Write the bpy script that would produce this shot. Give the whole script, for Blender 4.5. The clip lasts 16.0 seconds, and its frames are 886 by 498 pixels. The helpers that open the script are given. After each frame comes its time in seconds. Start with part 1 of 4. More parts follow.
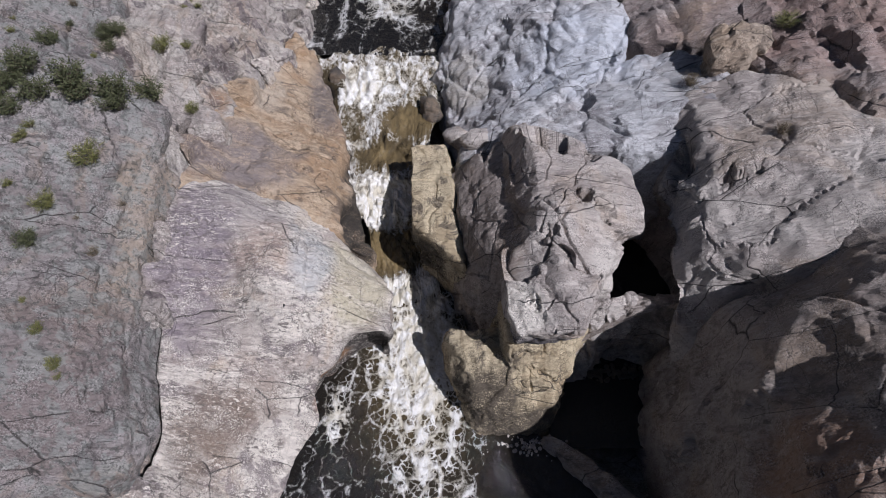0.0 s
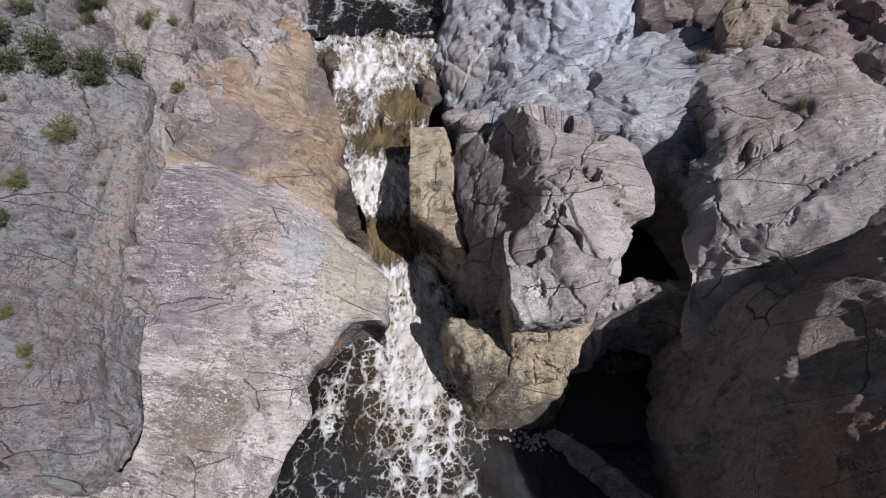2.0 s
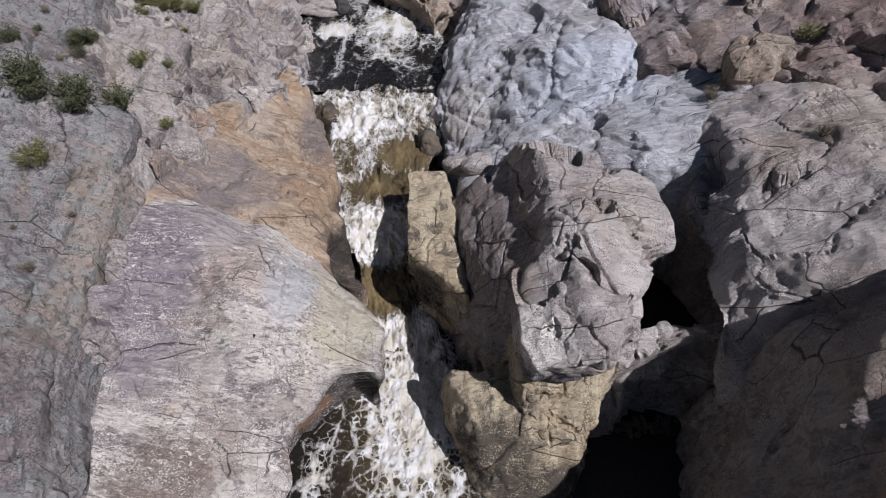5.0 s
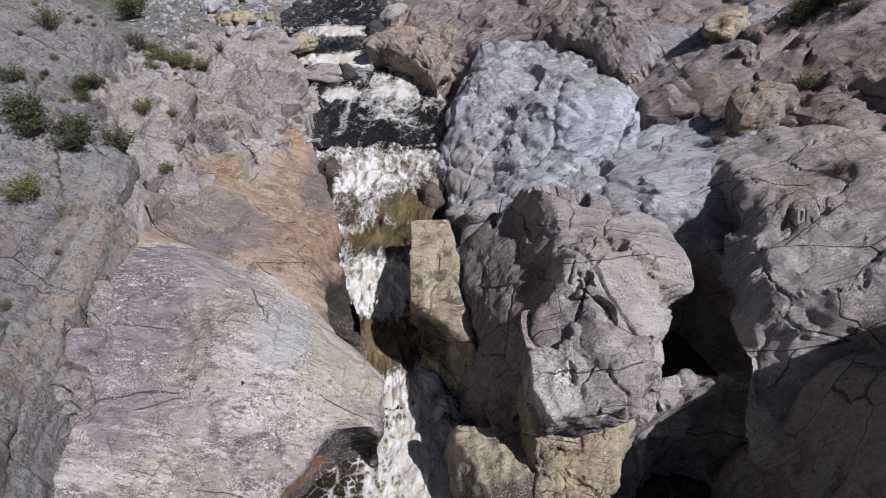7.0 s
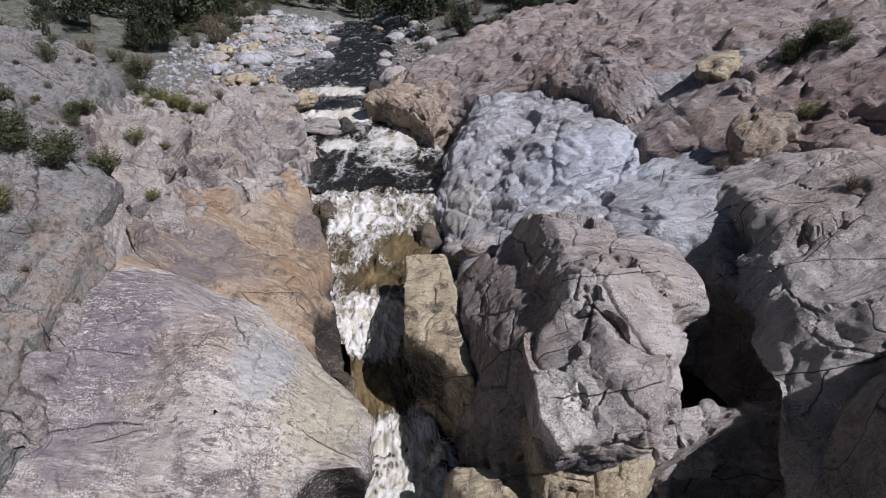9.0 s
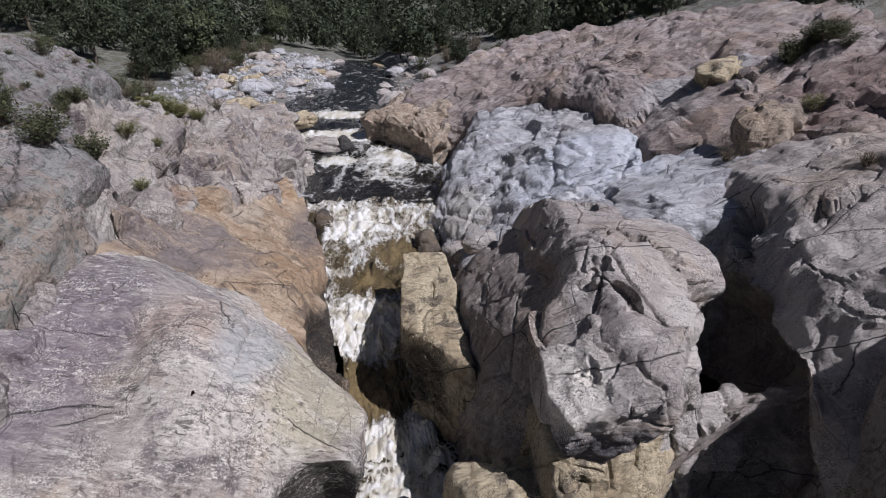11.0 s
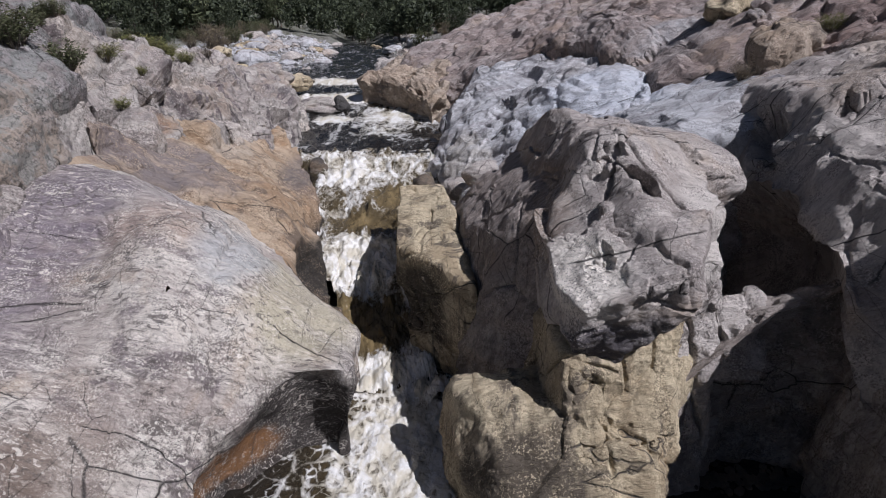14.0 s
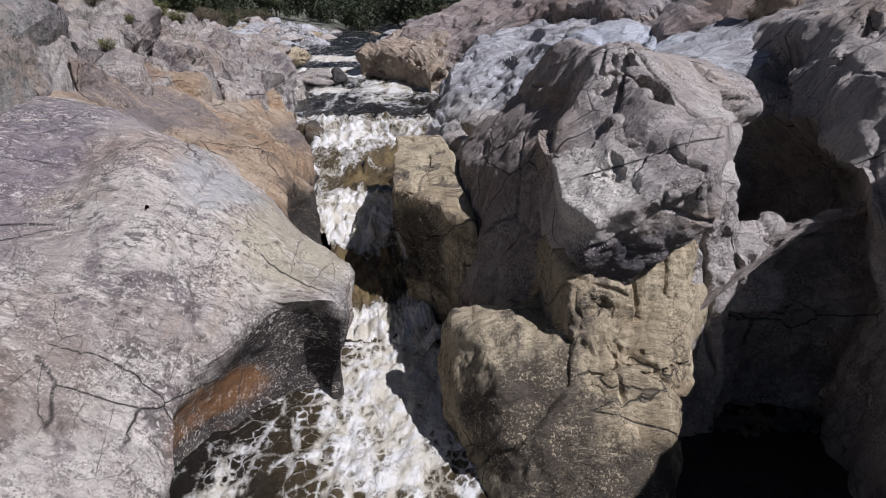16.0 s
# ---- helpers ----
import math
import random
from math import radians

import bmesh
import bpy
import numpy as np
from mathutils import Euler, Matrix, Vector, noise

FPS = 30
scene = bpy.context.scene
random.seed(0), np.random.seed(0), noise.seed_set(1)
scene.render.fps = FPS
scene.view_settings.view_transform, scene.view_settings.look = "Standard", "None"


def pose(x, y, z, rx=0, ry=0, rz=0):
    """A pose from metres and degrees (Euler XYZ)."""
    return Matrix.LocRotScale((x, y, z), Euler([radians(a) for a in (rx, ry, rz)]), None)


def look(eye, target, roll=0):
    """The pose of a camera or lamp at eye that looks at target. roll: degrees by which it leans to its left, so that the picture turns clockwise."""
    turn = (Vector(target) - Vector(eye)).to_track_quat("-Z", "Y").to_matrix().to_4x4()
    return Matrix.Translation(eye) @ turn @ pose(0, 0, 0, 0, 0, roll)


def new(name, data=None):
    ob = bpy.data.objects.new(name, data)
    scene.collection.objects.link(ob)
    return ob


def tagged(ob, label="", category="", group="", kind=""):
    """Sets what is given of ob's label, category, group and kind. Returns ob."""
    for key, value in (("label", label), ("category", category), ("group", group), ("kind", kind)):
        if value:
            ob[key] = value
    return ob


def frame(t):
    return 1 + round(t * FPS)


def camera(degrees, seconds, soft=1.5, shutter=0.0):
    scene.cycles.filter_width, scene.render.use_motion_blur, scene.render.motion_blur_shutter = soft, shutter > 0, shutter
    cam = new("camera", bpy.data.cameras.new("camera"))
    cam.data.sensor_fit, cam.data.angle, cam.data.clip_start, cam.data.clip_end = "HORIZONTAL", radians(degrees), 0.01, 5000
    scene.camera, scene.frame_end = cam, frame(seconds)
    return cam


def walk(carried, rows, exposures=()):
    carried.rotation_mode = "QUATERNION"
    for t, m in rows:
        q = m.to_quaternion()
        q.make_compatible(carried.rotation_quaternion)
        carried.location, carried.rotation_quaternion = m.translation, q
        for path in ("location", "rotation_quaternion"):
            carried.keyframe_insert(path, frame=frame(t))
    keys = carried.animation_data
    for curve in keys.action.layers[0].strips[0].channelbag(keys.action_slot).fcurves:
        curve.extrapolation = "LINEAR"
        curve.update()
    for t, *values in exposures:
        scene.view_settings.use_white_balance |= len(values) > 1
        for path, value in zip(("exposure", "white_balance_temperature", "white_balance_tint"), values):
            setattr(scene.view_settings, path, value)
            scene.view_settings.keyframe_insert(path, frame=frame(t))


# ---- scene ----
cam = camera(79.2, 16.0, 1.0)
METRES, EYE, TILT, LEAN, TURN = 14.0, 23.0, -54.0, 0.0, 0.0
ROWS = [
    (0.0, 0.0, 0.0, 0.0, 0.0, 0.0, -0.0),
    (0.5, -0.0034, 0.0161, -0.0098, -0.02, -0.04, -0.01),
    (1.0, -0.0029, 0.0335, -0.0179, -0.01, -0.07, 0.01),
    (1.5, -0.0009, 0.0537, -0.0289, -0.07, -0.09, 0.02),
    (2.0, 0.0011, 0.0769, -0.0415, -0.06, -0.07, 0.05),
    (2.5, 0.0016, 0.1003, -0.0554, -0.11, 0.24, 0.05),
    (3.0, 0.0047, 0.1224, -0.0718, -0.08, 1.06, 0.04),
    (3.5, 0.0048, 0.1465, -0.0918, -0.13, 2.78, 0.08),
    (4.0, 0.0024, 0.1713, -0.1112, -0.19, 4.76, 0.1),
    (6.5, -0.0149, 0.2693, -0.1908, -0.26, 14.89, 0.15),
    (7.0, -0.0155, 0.2935, -0.2103, -0.21, 16.93, 0.09),
    (7.5, -0.0177, 0.3248, -0.2332, -0.05, 18.96, -0.1),
    (8.0, -0.0153, 0.3534, -0.2551, -0.12, 21.0, -0.01),
    (8.5, -0.0099, 0.3794, -0.2772, -0.24, 23.03, 0.13),
    (11.0, -0.0085, 0.5242, -0.3971, -0.42, 29.93, 0.25),
    (11.5, -0.0089, 0.5537, -0.4203, -0.38, 29.96, 0.25),
    (12.0, -0.0087, 0.5812, -0.4411, -0.36, 29.97, 0.29),
    (12.5, -0.0083, 0.6076, -0.4611, -0.37, 29.99, 0.32),
    (13.0, -0.0073, 0.6326, -0.4799, -0.36, 30.0, 0.34),
    (13.5, -0.0068, 0.6587, -0.4995, -0.37, 30.02, 0.37),
    (14.0, -0.0059, 0.685, -0.5204, -0.37, 30.03, 0.39),
    (14.5, -0.004, 0.7135, -0.5437, -0.35, 30.06, 0.4),
    (15.0, -0.0041, 0.7444, -0.5672, -0.34, 30.07, 0.4),
    (15.5, -0.0026, 0.7746, -0.5886, -0.33, 30.08, 0.42),
    (16.0, -0.0023, 0.7938, -0.6001, -0.33, 30.07, 0.41),
]
walk(cam, [(t, pose(0, 0, EYE, TILT, LEAN, TURN) @ pose(METRES * x, METRES * y, METRES * z, 90 + pitch, roll, yaw)) for t, x, y, z, yaw, pitch, roll in ROWS],
     exposures=[(0.0, -0.03, 5850, 17), (16.0, -0.05, 5850, 17)])

# ---- world, sun, exposure ----
SUN_EL, SUN_AZ = 52.0, -35.0          # degrees above the horizon; azimuth from +x towards +y
world = bpy.data.worlds.new("sky")
scene.world = world
world.use_nodes = True
wn = world.node_tree
sky = wn.nodes.new("ShaderNodeTexSky")
sky.sky_type, sky.sun_disc = "NISHITA", False
sky.sun_elevation, sky.sun_rotation = radians(SUN_EL), radians(90 - SUN_AZ)
wn.nodes["Background"].inputs[1].default_value = 0.027
wn.links.new(sky.outputs[0], wn.nodes["Background"].inputs[0])
sun_data = bpy.data.lights.new("sun", "SUN")
sun_data.energy, sun_data.angle, sun_data.color = 4.9, radians(0.53), (1.0, 0.965, 0.92)
sun = new("sun", sun_data)
sun_way = Vector((math.cos(radians(SUN_EL)) * math.cos(radians(SUN_AZ)), math.cos(radians(SUN_EL)) * math.sin(radians(SUN_AZ)), math.sin(radians(SUN_EL))))
sun.matrix_world = look(sun_way * 60, (0, 0, 0))


# ---- noise on arrays of points ----
def hash3(i, j, k, s):
    h = (i * 374761393 + j * 668265263 + k * 2147483647 + s * 974634541) & 0xFFFFFFFF
    h = ((h ^ (h >> 13)) * 1274126177) & 0xFFFFFFFF
    h = ((h ^ (h >> 16)) * 2246822519) & 0xFFFFFFFF
    return ((h ^ (h >> 15)) & 0xFFFFFF) / float(0xFFFFFF)


def vnoise(p, s=0):
    """Smooth noise, -1 to 1, at points (n, 3)."""
    f = np.floor(p)
    i = f.astype(np.int64)
    u = p - f
    u = u * u * u * (u * (u * 6 - 15) + 10)
    out = np.zeros(len(p))
    for a in (0, 1):
        for b in (0, 1):
            for c in (0, 1):
                w = (u[:, 0] if a else 1 - u[:, 0]) * (u[:, 1] if b else 1 - u[:, 1]) * (u[:, 2] if c else 1 - u[:, 2])
                out += w * hash3(i[:, 0] + a, i[:, 1] + b, i[:, 2] + c, s)
    return out * 2 - 1


def fbm(p, octaves=4, s=0, gain=0.5):
    out, amp, q = np.zeros(len(p)), 1.0, np.array(p, float)
    for o in range(octaves):
        out += amp * vnoise(q, s + o * 17)
        q = q * 2.03 + 11.3
        amp *= gain
    return out


def cells(p, s=0):
    """Distances to the nearest two of scattered cell centres, the offsets from both and their hashes."""
    f = np.floor(p)
    i = f.astype(np.int64)
    n = len(p)
    d1, d2 = np.full(n, 9.0), np.full(n, 9.0)
    o1, o2, t1, t2 = np.zeros((n, 3)), np.zeros((n, 3)), np.zeros(n), np.zeros(n)
    for a in (-1, 0, 1):
        for b in (-1, 0, 1):
            for c in (-1, 0, 1):
                ii, jj, kk = i[:, 0] + a, i[:, 1] + b, i[:, 2] + c
                h0 = hash3(ii, jj, kk, s)
                v = p - np.stack([ii + h0, jj + hash3(ii, jj, kk, s + 1), kk + hash3(ii, jj, kk, s + 2)], 1)
                d = np.sqrt((v * v).sum(1))
                near = d < d1
                nxt = (~near) & (d < d2)
                d2[near], o2[near], t2[near] = d1[near], o1[near], t1[near]
                d1[near], o1[near], t1[near] = d[near], v[near], h0[near]
                d2[nxt], o2[nxt], t2[nxt] = d[nxt], v[nxt], h0[nxt]
    return d1, d2, o1, o2, t1, t2


def facet_plane(off, tag):
    a, b = tag * 6.283, np.mod(tag * 57.3, 1.0) * 2 - 1
    return (off[:, 0] * np.cos(a) + off[:, 1] * np.sin(a) + off[:, 2] * b) * 0.6 + (np.mod(tag * 13.7, 1.0) - 0.5) * 0.45


def chisel(p, size, s=0, joint=0.12):
    """Relief of broken granite: flat tilted facets that meet in creases, with some open joints."""
    w = np.stack([fbm(p / size * 0.8, 3, s + 5), fbm(p / size * 0.8, 3, s + 6), fbm(p / size * 0.8, 3, s + 7)], 1)
    d1, d2, o1, o2, t1, t2 = cells(p / size + 0.22 * w, s)
    h1, h2 = facet_plane(o1, t1), facet_plane(o2, t2)
    u = np.clip((d2 - d1) / 0.16, 0, 1)
    u = 0.5 + 0.5 * u * u * (3 - 2 * u)
    gap = np.clip(1 - (d2 - d1) / 0.06, 0, 1) * (np.mod((t1 + t2) * 7.7, 1.0) > 0.55)
    return h1 * u + h2 * (1 - u) - joint * gap


# ---- materials ----
class Nodes:
    """A node material under construction."""

    def __init__(self, name):
        self.mat = bpy.data.materials.new(name)
        self.mat.use_nodes = True
        self.tree = self.mat.node_tree
        self.bsdf = self.tree.nodes["Principled BSDF"]
        self.pos = self.add("ShaderNodeNewGeometry").outputs["Position"]

    def add(self, kind, **values):
        n = self.tree.nodes.new(kind)
        for k, v in values.items():
            setattr(n, k, v)
        return n

    def put(self, socket, value):
        if isinstance(value, bpy.types.NodeSocket):
            self.tree.links.new(value, socket)
        elif isinstance(value, (tuple, list)) and len(value) == 3 and socket.type == "RGBA":
            socket.default_value = (*value, 1)
        else:
            socket.default_value = value

    def noise(self, scale, detail=5, rough=0.55, where=None, distort=0.0):
        n = self.add("ShaderNodeTexNoise")
        self.put(n.inputs["Vector"], where or self.pos)
        for k, v in (("Scale", scale), ("Detail", detail), ("Roughness", rough), ("Distortion", distort)):
            n.inputs[k].default_value = v
        return n.outputs["Fac"]

    def stretch(self, sx, sy, sz, rz=0.0, ry=0.0):
        n = self.add("ShaderNodeMapping")
        self.put(n.inputs["Vector"], self.pos)
        n.inputs["Rotation"].default_value = (0, radians(ry), radians(rz))
        n.inputs["Scale"].default_value = (sx, sy, sz)
        return n.outputs[0]

    def math(self, op, a, b=0.0, clamp=False):
        n = self.add("ShaderNodeMath", operation=op, use_clamp=clamp)
        self.put(n.inputs[0], a)
        self.put(n.inputs[1], b)
        return n.outputs[0]

    def ramp(self, x, lo, hi, a=0.0, b=1.0):
        n = self.add("ShaderNodeMapRange", interpolation_type="SMOOTHSTEP")
        for k, v in zip(("Value", "From Min", "From Max", "To Min", "To Max"), (x, lo, hi, a, b)):
            self.put(n.inputs[k], v)
        return n.outputs[0]

    def mix(self, f, a, b, blend="MIX"):
        n = self.add("ShaderNodeMix", data_type="RGBA", blend_type=blend)
        self.put(n.inputs[0], f)
        self.put(n.inputs[6], a)
        self.put(n.inputs[7], b)
        return n.outputs[2]

    def joints(self, scale, width, where=None, wobble=0.6, s=1.0):
        """Thin lines along distorted cell borders: 1 on the line."""
        nz = self.add("ShaderNodeTexNoise")
        self.put(nz.inputs["Vector"], where or self.pos)
        nz.inputs["Scale"].default_value, nz.inputs["Detail"].default_value = scale * 1.7, 4
        sc = self.add("ShaderNodeVectorMath", operation="SCALE")
        self.put(sc.inputs[0], nz.outputs["Color"])
        sc.inputs["Scale"].default_value = wobble / scale
        ad = self.add("ShaderNodeVectorMath", operation="ADD")
        self.put(ad.inputs[0], where or self.pos)
        self.put(ad.inputs[1], sc.outputs[0])
        v = self.add("ShaderNodeTexVoronoi", feature="DISTANCE_TO_EDGE")
        self.put(v.inputs["Vector"], ad.outputs[0])
        v.inputs["Scale"].default_value = scale
        return self.ramp(v.outputs["Distance"], 0.0, width, 1.0, 0.0)

    def zone(self, centre, size, soft=0.35, ragged=0.5, scale=0.7):
        """A blotch with a ragged edge round a place: 1 inside."""
        sub = self.add("ShaderNodeVectorMath", operation="SUBTRACT")
        self.put(sub.inputs[0], self.pos)
        sub.inputs[1].default_value = centre
        div = self.add("ShaderNodeVectorMath", operation="DIVIDE")
        self.put(div.inputs[0], sub.outputs[0])
        div.inputs[1].default_value = size
        ln = self.add("ShaderNodeVectorMath", operation="LENGTH")
        self.put(ln.inputs[0], div.outputs[0])
        wob = self.math("MULTIPLY", self.math("SUBTRACT", self.noise(scale, 6, 0.62), 0.5), ragged * 3)
        return self.ramp(self.math("ADD", ln.outputs["Value"], wob), 1 - soft, 1 + soft, 1.0, 0.0)

    def relief(self, height, strength, distance):
        b = self.add("ShaderNodeBump")
        b.inputs["Strength"].default_value, b.inputs["Distance"].default_value = strength, distance
        self.put(b.inputs["Height"], height)
        if self.bsdf.inputs["Normal"].is_linked:
            self.put(b.inputs["Normal"], self.bsdf.inputs["Normal"].links[0].from_socket)
        self.put(self.bsdf.inputs["Normal"], b.outputs[0])

    def done(self, colour, rough):
        self.put(self.bsdf.inputs["Base Color"], colour)
        self.put(self.bsdf.inputs["Roughness"], rough)
        return self.mat


def granite(name, pale, mid, dark, varnish=0.35, lichen=0.0, stains_and_shade=(), joint=0.35, streak=(0.5, 2.5, 1.0, 25), bumpy=1.0, fleck=0.5, iron=0.3, drip=False):
    """Weathered granite: two tones, dark varnish, flecks, grain, joints, lichen crust, stains and painted shade
    (centre, size, colour, amount).
    """
    m = Nodes(name)
    turn = streak[3]
    big = m.noise(0.3, 5, 0.55, distort=0.5)
    c = m.mix(m.ramp(big, 0.42, 0.60), pale, mid)
    layered = m.noise(1.0, 6, 0.62, m.stretch(*streak[:3], turn, 20), 0.3)
    c = m.mix(m.ramp(layered, 0.50, 0.64, 0.0, 0.85), c, mid)
    c = m.mix(m.ramp(layered, 0.46, 0.36, 0.0, 0.7), c, tuple(min(0.85, 1.22 * v) for v in pale))
    rust = m.math("MULTIPLY", m.ramp(m.noise(0.38, 6, 0.6, m.stretch(1.0, 0.8, 1.2, 70), 0.7), 0.50, 0.64), iron)
    c = m.mix(rust, c, (0.44, 0.30, 0.17))
    var = m.noise(0.7, 7, 0.62, m.stretch(1.7, 1.7, 0.3, turn) if drip else m.stretch(0.7, 1.5, 0.7, turn), 0.8)
    c = m.mix(m.ramp(var, 0.54, 0.62, 0.0, varnish), c, dark)
    chips = m.noise(2.0, 5, 0.62, m.stretch(0.55, 2.3, 1.0, turn + 15), 0.9)
    small = m.noise(6.5, 4, 0.62, m.stretch(0.7, 1.7, 1.0, turn - 10), 0.6)
    where = m.ramp(m.noise(0.55, 5, 0.6, distort=0.8), 0.44, 0.60, 0.12, 1.0)
    c = m.mix(m.math("MULTIPLY", m.ramp(chips, 0.53, 0.58, 0.0, fleck), where), c, tuple(0.42 * v for v in mid))
    c = m.mix(m.math("MULTIPLY", m.ramp(small, 0.56, 0.62, 0.0, fleck * 0.9), where), c, tuple(0.42 * v for v in mid))
    c = m.mix(m.math("MULTIPLY", m.ramp(small, 0.44, 0.38, 0.0, fleck * 0.9), where), c, tuple(min(0.85, 1.3 * v) for v in pale))
    for centre, size, colour, amount in stains_and_shade:
        z = m.math("MULTIPLY", m.zone(centre, size), m.ramp(layered, 0.25, 0.6, amount * 0.55, amount))
        c = m.mix(z, c, colour)
    if lichen:
        c = m.mix(m.ramp(m.noise(1.6, 6, 0.65), 0.48, 0.56, 0.0, lichen), c, (0.29, 0.305, 0.285))
        c = m.mix(m.ramp(m.noise(5.0, 4, 0.65), 0.54, 0.60, 0.0, lichen), c, (0.085, 0.09, 0.08))
    lines = m.math("MULTIPLY", m.joints(joint * 1.3, 0.009, m.stretch(0.25, 1.2, 0.7, turn + 40), 0.12), m.ramp(m.noise(0.33, 2), 0.47, 0.53))
    fine = m.math("MULTIPLY", m.joints(joint * 3.2, 0.011, m.stretch(1.4, 0.22, 1, turn), 0.12), m.ramp(m.noise(0.5, 2, 0.5, m.stretch(1, 1, 1, 40)), 0.50, 0.58))
    c = m.mix(m.math("MULTIPLY", lines, 0.95), c, (0.035, 0.03, 0.028))
    c = m.mix(m.math("MULTIPLY", fine, 0.7), c, (0.06, 0.05, 0.045))
    flake = m.noise(4.6, 8, 0.74, m.stretch(0.6, 2.0, 1.3, turn + 8), 0.8)
    flaked = m.ramp(m.noise(0.45, 4, 0.6, m.stretch(1, 1, 1, 65), 0.6), 0.42, 0.60, 0.08, 0.9)
    c = m.mix(m.math("MULTIPLY", m.ramp(flake, 0.54, 0.575, 0.0, fleck), flaked), c, tuple(0.30 * v for v in mid))
    c = m.mix(m.math("MULTIPLY", m.ramp(flake, 0.445, 0.415, 0.0, fleck), flaked), c, tuple(min(0.85, 1.20 * v) for v in pale))
    grain = m.noise(20, 3, 0.65)
    patch = m.ramp(m.noise(0.9, 5, 0.6, distort=1.0), 0.44, 0.62, 0.1, 1.0)
    c = m.mix(m.math("MULTIPLY", m.ramp(grain, 0.54, 0.60, 0.0, 0.75), patch), c, tuple(0.4 * v for v in mid))
    c = m.mix(m.math("MULTIPLY", m.ramp(grain, 0.46, 0.40, 0.0, 0.65), patch), c, tuple(min(0.85, 1.3 * v) for v in pale))
    m.relief(m.noise(1.1, 6, 0.55, distort=0.6), 0.4 * bumpy, 0.25)
    m.relief(m.noise(4, 6, 0.62), 0.9 * bumpy, 0.11)
    m.relief(flake, 1.0 * bumpy, 0.11)
    m.relief(m.math("SUBTRACT", m.math("MULTIPLY", chips, -1.0), m.math("MAXIMUM", m.math("MULTIPLY", lines, 0.4), m.math("MULTIPLY", fine, 0.3))), 1.0, 0.12)
    return m.done(c, m.ramp(var, 0.3, 0.75, 0.92, 0.75))


# ---- rock building ----
def loop_through(points, n):
    """A closed smooth curve through points, n even steps."""
    p = np.array(points, float)
    k = len(p)
    t = np.linspace(0, 1, 24, endpoint=False)[:, None]
    out = []
    for i in range(k):
        a, b, c, d = p[i - 1], p[i], p[(i + 1) % k], p[(i + 2) % k]
        out.append(0.5 * (2 * b + (c - a) * t + (2 * a - 5 * b + 4 * c - d) * t ** 2 + (3 * b - a - 3 * c + d) * t ** 3))
    q = np.concatenate(out + [p[:1]])
    s = np.concatenate([[0], np.cumsum(np.linalg.norm(np.diff(q, axis=0), axis=1))])
    g = np.linspace(0, s[-1], n, endpoint=False)
    return np.stack([np.interp(g, s, q[:, j]) for j in range(3)], 1)


def plate(points):
    """The thin-plate surface z(x, y) that is carried by those corner and crown heights."""
    p = np.array(points, float)
    n = len(p)
    r2 = ((p[:, None, :2] - p[None, :, :2]) ** 2).sum(2)
    kern = 0.5 * r2 * np.log(r2 + 1e-9) + 0.25 * np.eye(n)
    pol = np.concatenate([np.ones((n, 1)), p[:, :2]], 1)
    a = np.block([[kern, pol], [pol.T, np.zeros((3, 3))]])
    w = np.linalg.solve(a, np.concatenate([p[:, 2], np.zeros(3)]))

    def height(xy):
        out = w[n] + xy @ w[n + 1:]
        for i in range(n):
            d2 = ((xy - p[i, :2]) ** 2).sum(1)
            out += w[i] * 0.5 * d2 * np.log(d2 + 1e-9)
        return out
    return height


def grid_normals(v, rows, cols):
    g = v.reshape(rows, cols, 3)
    du = np.roll(g, -1, 1) - np.roll(g, 1, 1)
    dv = np.empty_like(g)
    dv[1:-1], dv[0], dv[-1] = g[2:] - g[:-2], g[1] - g[0], g[-1] - g[-2]
    nrm = np.cross(dv, du).reshape(-1, 3)
    return nrm / (np.linalg.norm(nrm, axis=1, keepdims=True) + 1e-9)


def mesh_from(name, verts, faces, mat, smooth=True):
    me = bpy.data.meshes.new(name)
    me.from_pydata(verts.tolist() if isinstance(verts, np.ndarray) else verts, [], faces.tolist() if isinstance(faces, np.ndarray) else faces)
    me.materials.append(mat)
    me.polygons.foreach_set("use_smooth", [smooth] * len(me.polygons))
    me.update()
    return me


def joined_labels(tag):
    """One label for each connected patch of equal tags on a grid that closes round its columns."""
    lab = np.arange(tag.size).reshape(tag.shape)
    left, down = tag == np.roll(tag, 1, 1), np.zeros(tag.shape, bool)
    down[1:] = tag[1:] == tag[:-1]
    for _ in range(600):
        old = lab.copy()
        for _ in range(8):
            lab = np.where(left, np.minimum(lab, np.roll(lab, 1, 1)), lab)
            back = np.roll(lab, -1, 1)
            lab = np.where(np.roll(left, -1, 1), np.minimum(lab, back), lab)
            lab[1:] = np.where(down[1:], np.minimum(lab[1:], lab[:-1]), lab[1:])
            lab[:-1] = np.where(down[1:], np.minimum(lab[:-1], lab[1:]), lab[:-1])
        if (old == lab).all():
            break
    return lab


